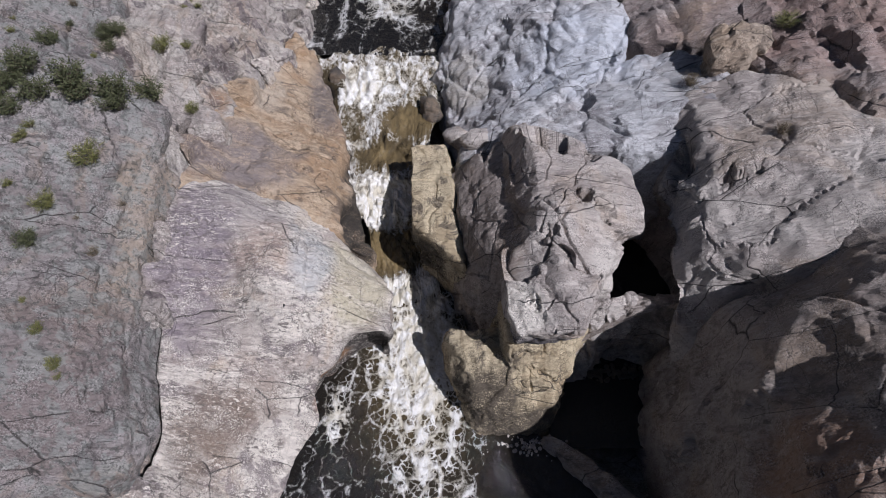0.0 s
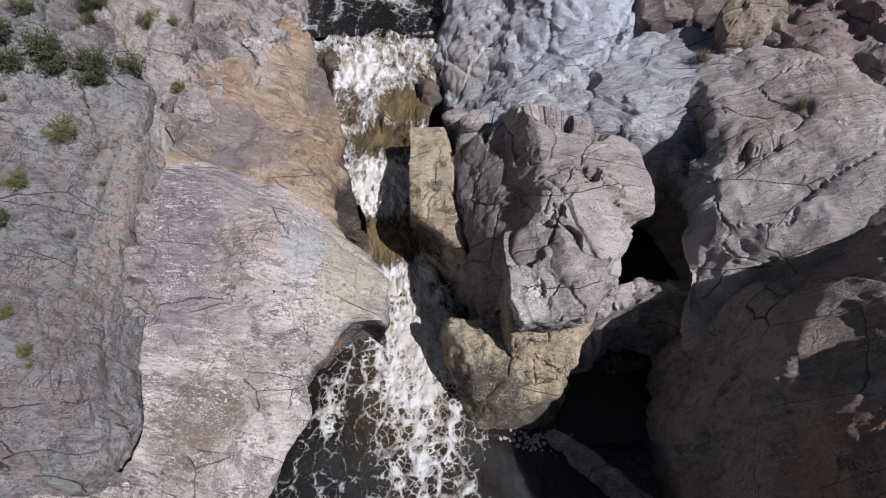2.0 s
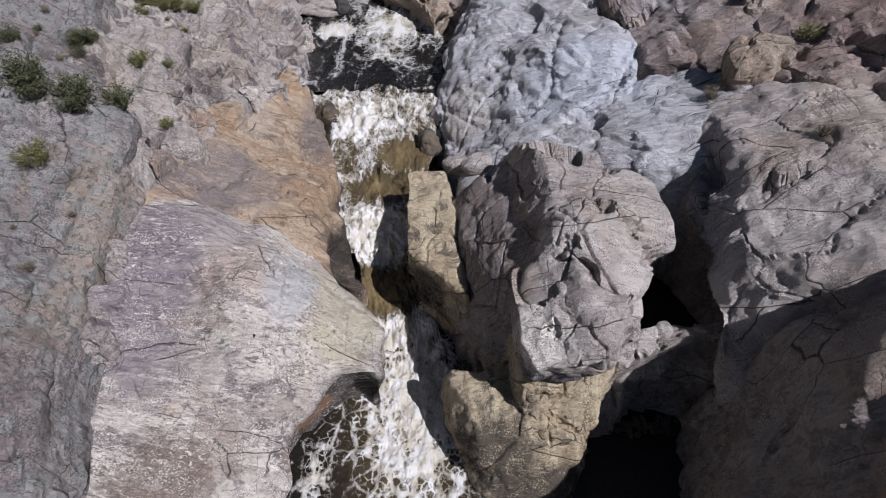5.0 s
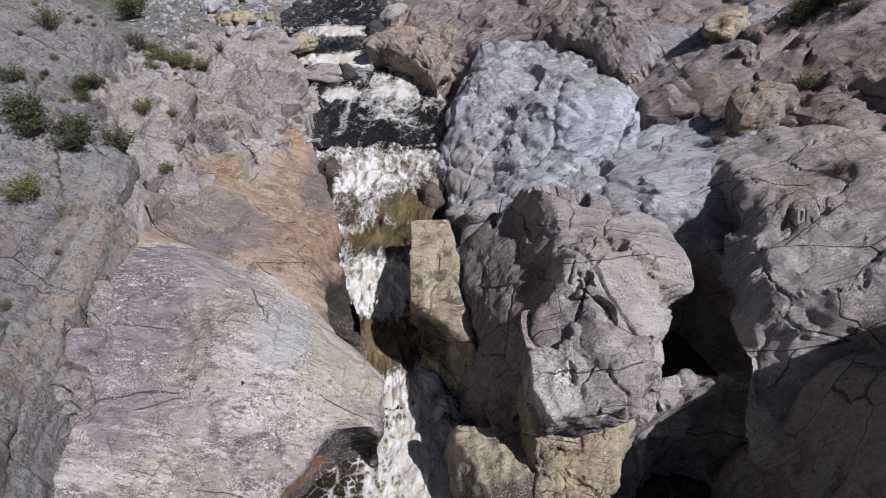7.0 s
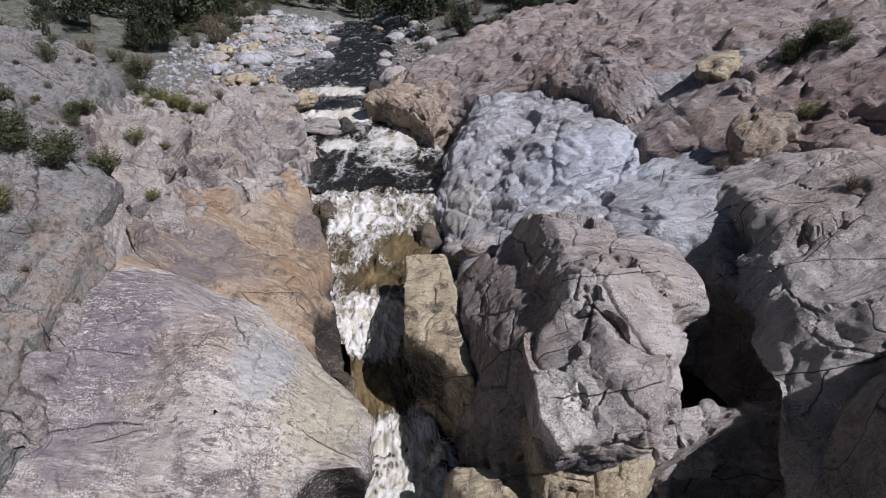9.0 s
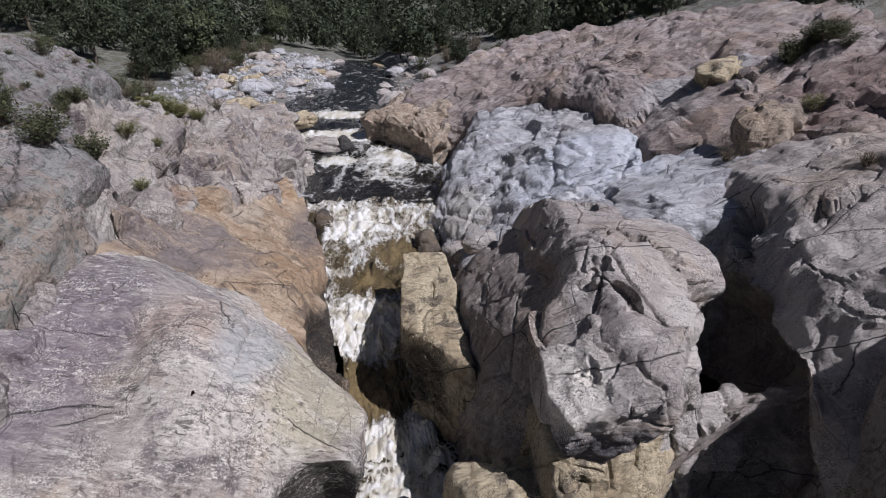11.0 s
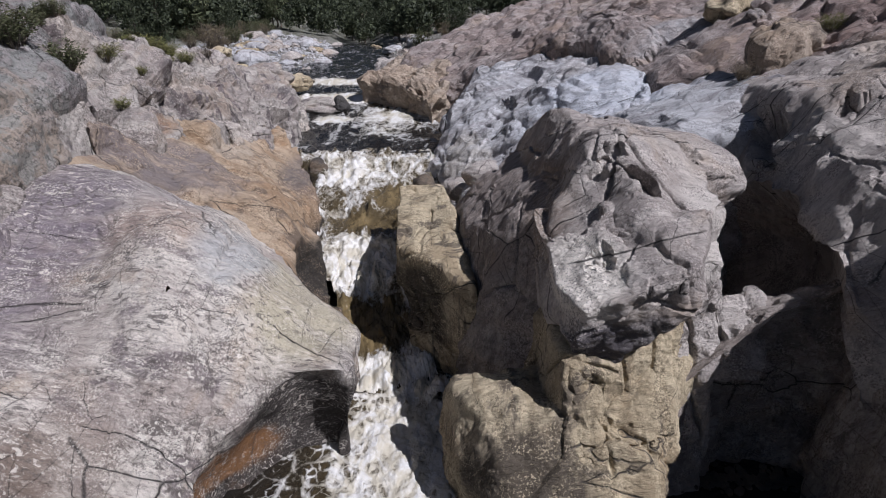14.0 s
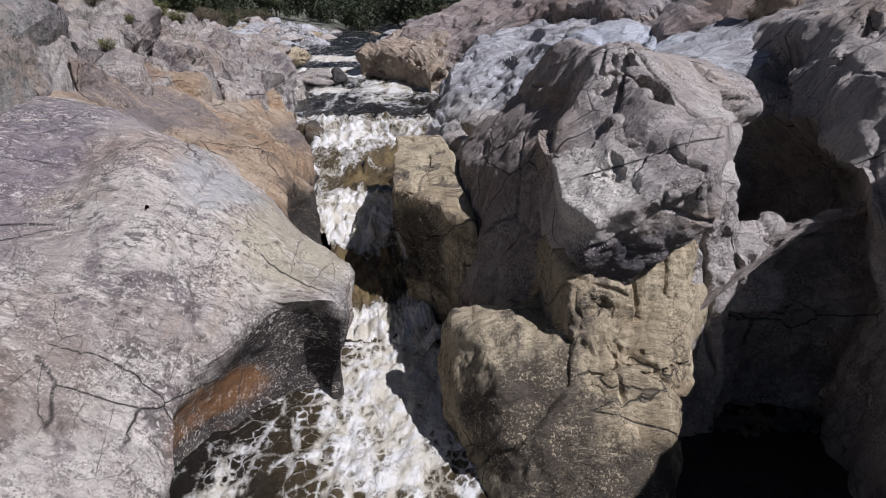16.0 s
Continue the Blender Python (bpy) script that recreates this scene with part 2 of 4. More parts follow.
def rock(name, rim, tops, base, mat, label, category="rock", step=0.14, edge=0.5, flare=0.3, bulge=0.0, rough=0.12, facet=0.16, size=1.6, dents=(), group="", seed=0, scallop=0.0, split=0.0, fine=1.0):
    """A mass of rock: a crown carried by its rim and a few heights, a rounded shoulder, and sides down to base.
    edge: radius of the shoulder; flare: how far the foot stands out (minus: undercut); dents: (centre, radius, depth);
    split: size of the slabs into which open joints part it (0: one piece)."""
    c = np.mean(np.array(rim, float), 0)
    length = sum(math.dist(rim[i - 1][:2], rim[i][:2]) for i in range(len(rim)))
    n = int(min(460, max(40, length / step)))
    curve = loop_through(rim, n)
    surf = plate(list(rim) + list(tops))
    across = float(np.mean(np.linalg.norm(curve[:, :2] - c[:2], axis=1)))
    m = int(min(120, max(10, across / step)))
    top_z = surf(curve[:, :2])
    drop = max(0.5, float(np.mean(top_z)) - base)
    k = int(min(60, max(8, drop / step)))
    nx = np.roll(curve[:, :2], -1, 0) - np.roll(curve[:, :2], 1, 0)
    out = np.stack([nx[:, 1], -nx[:, 0]], 1)
    out /= np.linalg.norm(out, axis=1, keepdims=True) + 1e-9
    if ((curve[:, :2] - c[:2]) * out).sum() < 0:
        out = -out
    for _ in range(6):
        out = (np.roll(out, 1, 0) + out + np.roll(out, -1, 0)) / 3
    rings, normals = [], []
    for r in np.linspace(0.01, 1, m):
        xy = c[:2] + r * (curve[:, :2] - c[:2])
        d = (1 - r) * np.linalg.norm(curve[:, :2] - c[:2], axis=1)
        s = np.clip(1 - d / edge, 0, 1)
        z = surf(xy)
        gx_, gy_ = surf(xy + np.array([0.15, 0])) - z, surf(xy + np.array([0, 0.15])) - z
        up = np.stack([-gx_ / 0.15, -gy_ / 0.15, np.ones(n)], 1)
        up /= np.linalg.norm(up, axis=1, keepdims=True)
        rings.append(np.concatenate([xy, (z - edge * 0.6 * (1 - np.sqrt(1 - 0.98 * s * s)))[:, None]], 1))
        normals.append(up + np.concatenate([out, np.zeros((n, 1))], 1) * (0.9 * s ** 2)[:, None])
    last = rings[-1]
    for t in np.linspace(0, 1, k + 1)[1:]:
        o = flare * t + bulge * math.sin(math.pi * min(1, t * 1.15))
        z = last[:, 2] * (1 - t) + base * t
        rings.append(np.concatenate([last[:, :2] + out * o, z[:, None]], 1))
        normals.append(np.concatenate([out, np.full((n, 1), max(0.05, 0.8 - 3 * t))], 1))
    v, nrm = np.concatenate(rings), np.concatenate(normals)
    nrm /= np.linalg.norm(nrm, axis=1, keepdims=True) + 1e-9
    rows, cols = len(rings), n
    d = rough * fbm(v * 0.55, 5, seed + 3)
    if facet:
        d += facet * chisel(v, size, seed + 40)
        d += facet * 0.36 * fine * chisel(v, size * 0.4, seed + 60)
        d += facet * 0.13 * fine * chisel(v, size * 0.15, seed + 70)
    if scallop:
        q = v @ np.array([[0.8, -0.6, 0], [0.6, 0.8, 0], [0, 0, 1.0]])
        d -= scallop * (1 - np.abs(fbm(q * np.array([1.0, 0.32, 0.7]), 3, seed + 80))) ** 2
    d += 0.025 * fbm(v * 4.0, 3, seed + 9)
    piece = np.zeros(len(v))
    if split:
        flat = v * np.array([1.0, 1.0, 0.0]) / split
        w = np.stack([fbm(flat * 0.8, 2, seed + 21), fbm(flat * 0.8, 2, seed + 22), np.zeros(len(v))], 1)
        d1, d2, o1, o2, piece, t2 = cells(flat + 0.16 * w + np.array([0, 0, 0.5]), seed + 20)
        d += (np.mod(piece * 9.1, 1.0) - 0.5) * 0.04 * split * np.clip((d2 - d1) * split / 0.5, 0, 1) - 0.13 * np.clip(1 - (d2 - d1) / (0.3 / split), 0, 1) ** 2
    v = v + nrm * d[:, None]
    for (dx, dy, dz), rad, depth in dents:
        q = v - np.array((dx, dy, dz))
        f = np.clip(1 - (q * q).sum(1) / rad ** 2, 0, 1)
        v = v - nrm * (depth * f)[:, None]
    i = np.arange((rows - 1) * cols)
    r, col = i // cols, i % cols
    nxt = (col + 1) % cols
    f = np.stack([r * cols + col, (r + 1) * cols + col, (r + 1) * cols + nxt, r * cols + nxt], 1)
    area = np.sum(curve[:, 0] * np.roll(curve[:, 1], -1) - np.roll(curve[:, 0], -1) * curve[:, 1])
    if area < 0:
        f = f[:, ::-1]
    at = np.array((c[0], c[1], base))
    cap = [list(range(cols))[:: -1 if area > 0 else 1]]
    if not split:
        ob = new(name, rock_mesh(name, v - at, f.tolist() + cap, mat))
        ob.location = at
        return tagged(ob, label, category, group)
    ob = new(name)
    ob.location = at
    tag = joined_labels(piece[f[:, 0]].reshape(rows - 1, cols)).ravel()
    kinds, sizes = np.unique(tag, return_counts=True)
    large = kinds[sizes > 80]
    for _ in range(80):
        lone = ~np.isin(tag, large)
        if not lone.any():
            break
        tag = np.where(lone, np.roll(tag.reshape(rows - 1, cols), 1, 1).ravel(), tag)
    tag = np.where(np.isin(tag, large), tag, large[np.argmax(sizes[sizes > 80])])
    for j, t in enumerate(large):
        g = f[tag == t]
        used, inv = np.unique(g, return_inverse=True)
        part = new("slab", rock_mesh("slab", v[used] - at, inv.reshape(g.shape).tolist(), mat))
        part.parent = ob
    return tagged(ob, label, category, group)


def rock_mesh(name, verts, faces, mat):
    me = mesh_from(name, verts, faces, mat)
    me.set_sharp_from_angle(angle=radians(24))
    return me


def neighbours(f):
    """Pairs of triangles that share an edge."""
    e = np.sort(np.concatenate([f[:, [0, 1]], f[:, [1, 2]], f[:, [2, 0]]]), 1)
    key = e[:, 0].astype(np.int64) * (int(f.max()) + 1) + e[:, 1]
    order = np.argsort(key, kind="stable")
    return np.stack([order[0::2] % len(f), order[1::2] % len(f)], 1)


def patches(tag, pair):
    """One label for each connected patch of equal tags."""
    a, b = pair[tag[pair[:, 0]] == tag[pair[:, 1]]].T
    lab = np.arange(len(tag))
    while True:
        old = lab.copy()
        low = np.minimum(lab[a], lab[b])
        np.minimum.at(lab, a, low)
        np.minimum.at(lab, b, low)
        lab = lab[lab]
        if (old == lab).all():
            return lab


def carved(name, centre, reach, faces, mat, label, category="rock", level=7, crisp=22, rough=0.05, facet=0.1, size=1.2, scoops=(), cracks=(), split=0.0, seed=0):
    """A mass of rock bounded by cleaved faces (point, normal) that meet in worn edges. reach: half sizes that spread the mesh;
    scoops: (centre, radius) hollows ground out by water; cracks: (point, normal, length, depth); split: size of the slabs between open joints."""
    bm = bmesh.new()
    bmesh.ops.create_icosphere(bm, subdivisions=level, radius=1.0)
    way = np.array([q.co for q in bm.verts]) * np.array(reach)
    f = np.array([[q.index for q in t.verts] for t in bm.faces])
    bm.free()
    way /= np.linalg.norm(way, axis=1, keepdims=True)
    c = np.array(centre, float)
    inverse = np.zeros(len(way))
    for p, w in faces:
        w = np.array(w, float) / np.linalg.norm(w)
        wob = 1 + 0.05 * fbm(way * 3.0, 2, seed + 11)
        inverse += np.clip((way @ w) * wob / max(0.05, float((np.array(p) - c) @ w)), 0, None) ** crisp
    far = inverse ** (-1.0 / crisp)
    for q, r in scoops:
        o = c - np.array(q)
        b = way @ o
        k = b * b - (o @ o - r * r) * (1 + 0.06 * fbm(way * 5.0, 3, seed + 13))
        hit = (k > 0) & (b < 0)
        cut = -b - np.sqrt(np.clip(k, 0, None))
        far = np.where(hit & (cut < far) & (cut > 0.05), cut, far)
    v = c + way * far[:, None]
    nrm = np.zeros_like(v)
    side = np.cross(v[f[:, 1]] - v[f[:, 0]], v[f[:, 2]] - v[f[:, 0]])
    for j in range(3):
        np.add.at(nrm, f[:, j], side)
    nrm /= np.linalg.norm(nrm, axis=1, keepdims=True) + 1e-12
    d = rough * fbm(v * 0.7, 5, seed + 3) + facet * chisel(v, size, seed + 40) + facet * 0.4 * chisel(v, size * 0.4, seed + 60) + facet * 0.16 * chisel(v, size * 0.16, seed + 70) + 0.012 * fbm(v * 5.0, 3, seed + 9)
    wander = 0.10 * fbm(v * 1.4, 4, seed + 15)
    for p, w, length, depth in cracks:
        w = np.array(w, float) / np.linalg.norm(w)
        o = v - np.array(p)
        d -= depth * np.exp(-((o @ w + wander) / 0.05) ** 2) * np.clip(1.5 - 1.5 * (o * o).sum(1) / length ** 2, 0, 1)
    piece = np.zeros(len(v))
    if split:
        w = np.stack([fbm(v / split * 0.9, 3, seed + 21 + j) for j in range(3)], 1)
        d1, d2, o1, o2, piece, t2 = cells(v / split + 0.2 * w, seed + 20)
        open_joint = np.mod((piece + t2) * 5.3, 1.0) > 0.45
        d += (np.mod(piece * 9.1, 1.0) - 0.5) * 0.05 * split * np.clip((d2 - d1) / 0.12, 0, 1) - 0.10 * open_joint * np.clip(1 - (d2 - d1) * split / 0.09, 0, 1)
    v = v + nrm * d[:, None]
    low = np.array((c[0], c[1], float(v[:, 2].min())))
    if not split:
        ob = new(name, rock_mesh(name, v - low, f.tolist(), mat))
        ob.location = low
        return tagged(ob, label, category)
    ob = new(name)
    ob.location = low
    pair = neighbours(f)
    tag = patches(piece[f[:, 0]], pair)
    for _ in range(40):
        kinds, sizes = np.unique(tag, return_counts=True)
        small = np.isin(tag, kinds[sizes < 220])
        if not small.any():
            break
        a, b = np.concatenate([pair, pair[:, ::-1]]).T
        go = small[a] & ~small[b]
        tag[a[go]] = tag[b[go]]
    tag = patches(tag, pair)
    for t in np.unique(tag):
        used, inv = np.unique(f[tag == t], return_inverse=True)
        new("slab", rock_mesh("slab", v[used] - low, inv.reshape(-1, 3).tolist(), mat)).parent = ob
    return tagged(ob, label, category)


# ---- rock materials ----
WHITE = granite("white_granite", (0.67, 0.61, 0.545), (0.45, 0.385, 0.345), (0.17, 0.135, 0.145), 0.75, stains_and_shade=[
    ((-8.6, 13.2, 6.2), (2.2, 2.4, 2.0), (0.25, 0.215, 0.225), 0.6), ((-8.9, 9.0, 5.2), (1.2, 1.5, 1.0), (0.27, 0.23, 0.23), 0.6), ((-6.8, 7.2, 3.6), (1.2, 0.9, 1.5), (0.30, 0.235, 0.19), 0.6),
    ((-9.8, 11.5, 6.2), (1.5, 3.6, 2.0), (0.24, 0.20, 0.23), 0.8), ((-8.2, 6.0, 4.0), (1.4, 1.6, 1.5), (0.20, 0.145, 0.11), 0.8),
    ((-6.6, 12.4, 5.9), (1.5, 1.2, 1.5), (0.50, 0.36, 0.28), 0.5), ((-3.6, 12.0, 4.0), (1.4, 2.4, 1.5), (0.56, 0.50, 0.36), 0.9), ((-5.3, 12.6, 5.4), (1.1, 1.6, 1.0), (0.52, 0.54, 0.55), 0.7),
    # undercut: black stain deepened with the overhang's shade, orange stain, dark foot
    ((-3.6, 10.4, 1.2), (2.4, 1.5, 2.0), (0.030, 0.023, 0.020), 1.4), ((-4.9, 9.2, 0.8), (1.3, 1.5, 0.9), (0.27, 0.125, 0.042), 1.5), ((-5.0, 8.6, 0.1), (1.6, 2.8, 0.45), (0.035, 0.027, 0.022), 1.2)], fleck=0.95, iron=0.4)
ORANGE = granite("ochre_granite", (0.50, 0.39, 0.28), (0.36, 0.24, 0.145), (0.11, 0.085, 0.07), 0.75, stains_and_shade=[
    # near-black along the slot: wet black rock plus painted shade of the underside
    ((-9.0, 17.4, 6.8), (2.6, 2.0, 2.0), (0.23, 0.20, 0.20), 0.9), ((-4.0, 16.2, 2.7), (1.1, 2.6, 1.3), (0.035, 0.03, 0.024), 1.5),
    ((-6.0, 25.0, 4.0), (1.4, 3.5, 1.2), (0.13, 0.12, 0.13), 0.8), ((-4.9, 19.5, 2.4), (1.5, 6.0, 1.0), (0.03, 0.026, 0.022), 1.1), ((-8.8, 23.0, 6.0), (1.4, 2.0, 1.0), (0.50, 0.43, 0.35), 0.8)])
LICHEN = granite("lichen_granite", (0.34, 0.31, 0.30), (0.24, 0.21, 0.20), (0.08, 0.068, 0.072), 0.55, 0.6, stains_and_shade=[
    ((-11.2, 12.5, 7.5), (0.7, 4.0, 2.0), (0.42, 0.34, 0.26), 0.7), ((-12.5, 6.5, 7.0), (2.4, 3.0, 2.0), (0.22, 0.175, 0.165), 0.8)])
WALLROCK = granite("cliff_granite", (0.50, 0.455, 0.41), (0.36, 0.31, 0.285), (0.10, 0.075, 0.085), 0.85, 0.15, drip=True, stains_and_shade=[
    ((-10.6, 22.6, 7.8), (0.7, 0.8, 1.6), (0.075, 0.05, 0.055), 0.9), ((-10.2, 19.6, 7.2), (0.5, 1.2, 0.5), (0.36, 0.21, 0.11), 0.8)])
GREY = granite("grey_granite", (0.55, 0.50, 0.46), (0.41, 0.36, 0.33), (0.14, 0.115, 0.11), 0.45, stains_and_shade=[
    # first: shade under the overhanging nose, painted in; last: browner, darker west face
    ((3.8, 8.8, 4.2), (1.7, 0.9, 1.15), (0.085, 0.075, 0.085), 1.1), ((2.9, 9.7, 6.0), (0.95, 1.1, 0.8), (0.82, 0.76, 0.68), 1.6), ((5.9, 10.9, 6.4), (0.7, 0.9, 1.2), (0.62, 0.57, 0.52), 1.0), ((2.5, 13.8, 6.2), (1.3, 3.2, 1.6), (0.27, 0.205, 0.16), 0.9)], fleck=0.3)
# brown streaks on the boulder; the pillar's undercut has its shade painted in
YELLOW = granite("yellow_granite", (0.56, 0.47, 0.32), (0.38, 0.30, 0.19), (0.075, 0.06, 0.05), 0.8, drip=True, streak=(2.4, 0.7, 0.4, 10), stains_and_shade=[((1.6, 7.9, 1.5), (1.5, 1.5, 1.3), (0.085, 0.068, 0.05), 1.5), ((3.4, 7.2, 0.6), (1.6, 0.9, 0.9), (0.085, 0.068, 0.05), 1.3), ((-0.9, 14.2, 2.4), (1.4, 1.2, 1.5), (0.06, 0.048, 0.036), 1.3)])
TAN = granite("tan_granite", (0.48, 0.40, 0.32), (0.36, 0.28, 0.21), (0.09, 0.07, 0.06), 0.6)
PALE = granite("blue_white_granite", (0.57, 0.57, 0.585), (0.40, 0.385, 0.39), (0.20, 0.17, 0.18), 0.5, stains_and_shade=[
    ((6.8, 23.0, 7.4), (3.4, 2.6, 3.0), (0.60, 0.63, 0.69), 0.85), ((1.0, 24.5, 4.8), (1.6, 2.0, 1.2), (0.42, 0.38, 0.32), 0.7)], fleck=0.35, iron=0.12)
PINK = granite("pink_granite", (0.41, 0.355, 0.33), (0.30, 0.235, 0.21), (0.16, 0.115, 0.11), 0.55, stains_and_shade=[
    ((12.0, 27.0, 11.0), (4.0, 1.4, 2.0), (0.42, 0.42, 0.43), 0.8), ((16.0, 20.0, 11.0), (3.0, 3.0, 3.0), (0.30, 0.20, 0.17), 0.7)], fleck=0.55)
# darker granite for shoulder, ridge and pool rocks: their shade is in the colour
SHADE = granite("shaded_granite", (0.40, 0.35, 0.315), (0.28, 0.235, 0.21), (0.10, 0.085, 0.08), 0.55, stains_and_shade=[
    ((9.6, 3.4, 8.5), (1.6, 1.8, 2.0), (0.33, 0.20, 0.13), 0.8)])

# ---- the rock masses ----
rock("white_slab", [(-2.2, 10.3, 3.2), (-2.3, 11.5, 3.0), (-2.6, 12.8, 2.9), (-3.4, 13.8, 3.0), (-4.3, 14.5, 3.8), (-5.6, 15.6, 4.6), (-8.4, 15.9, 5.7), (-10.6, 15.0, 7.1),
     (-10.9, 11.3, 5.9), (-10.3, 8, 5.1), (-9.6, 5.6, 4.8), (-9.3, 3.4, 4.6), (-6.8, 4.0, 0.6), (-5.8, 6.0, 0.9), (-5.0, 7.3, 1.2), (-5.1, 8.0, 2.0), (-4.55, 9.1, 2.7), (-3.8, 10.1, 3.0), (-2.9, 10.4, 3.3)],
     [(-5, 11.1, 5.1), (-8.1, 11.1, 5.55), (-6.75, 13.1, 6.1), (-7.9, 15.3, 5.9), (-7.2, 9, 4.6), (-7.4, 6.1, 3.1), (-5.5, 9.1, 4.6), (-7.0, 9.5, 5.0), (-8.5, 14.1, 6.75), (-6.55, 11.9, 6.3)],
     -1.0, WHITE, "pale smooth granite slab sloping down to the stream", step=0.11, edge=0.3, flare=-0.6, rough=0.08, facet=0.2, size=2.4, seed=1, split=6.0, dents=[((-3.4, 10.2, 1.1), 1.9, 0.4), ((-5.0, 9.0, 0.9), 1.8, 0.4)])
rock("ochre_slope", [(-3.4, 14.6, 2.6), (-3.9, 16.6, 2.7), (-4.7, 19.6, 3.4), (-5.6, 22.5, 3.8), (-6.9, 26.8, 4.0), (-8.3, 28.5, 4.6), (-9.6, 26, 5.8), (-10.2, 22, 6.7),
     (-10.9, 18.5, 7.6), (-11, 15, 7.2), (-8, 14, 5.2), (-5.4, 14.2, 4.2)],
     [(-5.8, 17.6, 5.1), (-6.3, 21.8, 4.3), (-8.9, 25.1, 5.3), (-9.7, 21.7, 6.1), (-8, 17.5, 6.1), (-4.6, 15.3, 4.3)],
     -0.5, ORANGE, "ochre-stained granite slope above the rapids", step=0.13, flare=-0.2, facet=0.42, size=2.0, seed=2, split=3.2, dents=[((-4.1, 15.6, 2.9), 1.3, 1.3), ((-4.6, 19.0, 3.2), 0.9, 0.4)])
rock("left_cliff", [(-10.3, 18, 7.0), (-10.1, 22, 6.9), (-9.3, 26, 6.0), (-8.6, 30, 5.6), (-9.4, 35, 6.4), (-11, 37, 7.3), (-14, 35, 8.2), (-16.5, 28, 9.5), (-15.5, 20, 10.3),
     (-13, 16.5, 9.9), (-11.2, 16.5, 8.0)], [(-11.3, 22.4, 8.8), (-13.3, 22.6, 9.8), (-11.3, 19, 7.9), (-12.2, 34, 7.9), (-11.5, 28, 8.0), (-13.1, 19.7, 10.1)],
     2.0, WALLROCK, "fractured pale granite cliff with dark streaks", "cliff", step=0.15, edge=0.3, flare=0.4, facet=1.0, size=1.7, seed=3, split=3.4)
rock("lichen_bench", [(-11.1, 16.8, 9.4), (-11.0, 14, 8.3), (-11.1, 11.3, 6.9), (-10.7, 8, 6.8), (-10.0, 5, 6.0), (-10.2, 3.6, 5.5), (-13, 3.4, 6.2), (-18, 1, 8), (-26, 2, 11), (-28, 14, 14),
     (-26, 28, 13.5), (-18, 29, 11.5), (-14.5, 24, 10.8), (-12.8, 19, 10.2)], [(-13.4, 10.3, 8.4), (-12.9, 14.7, 10.5), (-14.7, 20.7, 11.6), (-12, 8, 7.9)],
     2.0, LICHEN, "grey lichen-covered granite bench with cracks", step=0.17, edge=0.5, flare=0.3, facet=0.65, size=2.2, seed=4, split=3.6)
rock("lower_left_slab", [(-9, 4, 4.9), (-7.2, 2.5, 0.6), (-8, 0, 0.8), (-13, -1, 5), (-18, 0, 6.5), (-15, 3.4, 5.2), (-11.5, 4.3, 4.8)], [(-10.5, 2.5, 4.0)],
     -1.0, WHITE, "cream granite slab below the lichen bench", step=0.15, facet=0.5, seed=5)
rock("flake_boulder", [(-9.6, 17.6, 7.3), (-9.7, 18.4, 7.5), (-10.5, 18.9, 7.8), (-11.3, 18.8, 8.0), (-11.2, 18, 7.6), (-10.4, 17.4, 7.3)], [(-10.5, 18.2, 8.0)],
     6.4, WALLROCK, "grey granite flake boulder lying on the slope", "boulder", step=0.07, edge=0.3, flare=0.0, bulge=0.1, facet=0.25, size=0.8, seed=6)
carved("bench_block", (-12.7, 14.6, 7.6), (1.3, 1.6, 1.8), [((-12.5, 14.4, 9.15), (0.05, -0.12, 0.99)), ((-11.75, 14.4, 8.2), (0.97, -0.15, 0.1)), ((-12.4, 13.35, 8.2), (0.15, -0.97, 0.2)), ((-14.0, 14, 8), (-1, 0, 0)), ((-12.6, 16.2, 8), (0, 1, 0)), ((-12.6, 14.5, 5.8), (0, 0, -1))], LICHEN,
       "upright grey block on the edge of the bench", level=6, crisp=40, rough=0.04, facet=0.10, size=1.0, seed=31, cracks=[((-12.6, 13.6, 8.6), (0.9, 0.1, 0.3), 1.6, 0.12)])
carved("slot_block", (-11.25, 16.0, 7.4), (0.55, 1.6, 1.6), [((-11.25, 15.8, 8.3), (0.1, -0.05, 0.99)), ((-10.85, 15.8, 8), (0.97, -0.15, 0.2)), ((-11.2, 14.6, 8), (0.1, -0.96, 0.25)), ((-11.62, 15.8, 8), (-1, 0.05, 0)), ((-11.2, 16.7, 8), (0, 1, 0)), ((-11.2, 15.8, 5.9), (0, 0, -1))], WALLROCK,
       "narrow upright block beside a dark slot", level=6, crisp=30, rough=0.05, facet=0.12, size=0.9, seed=32)
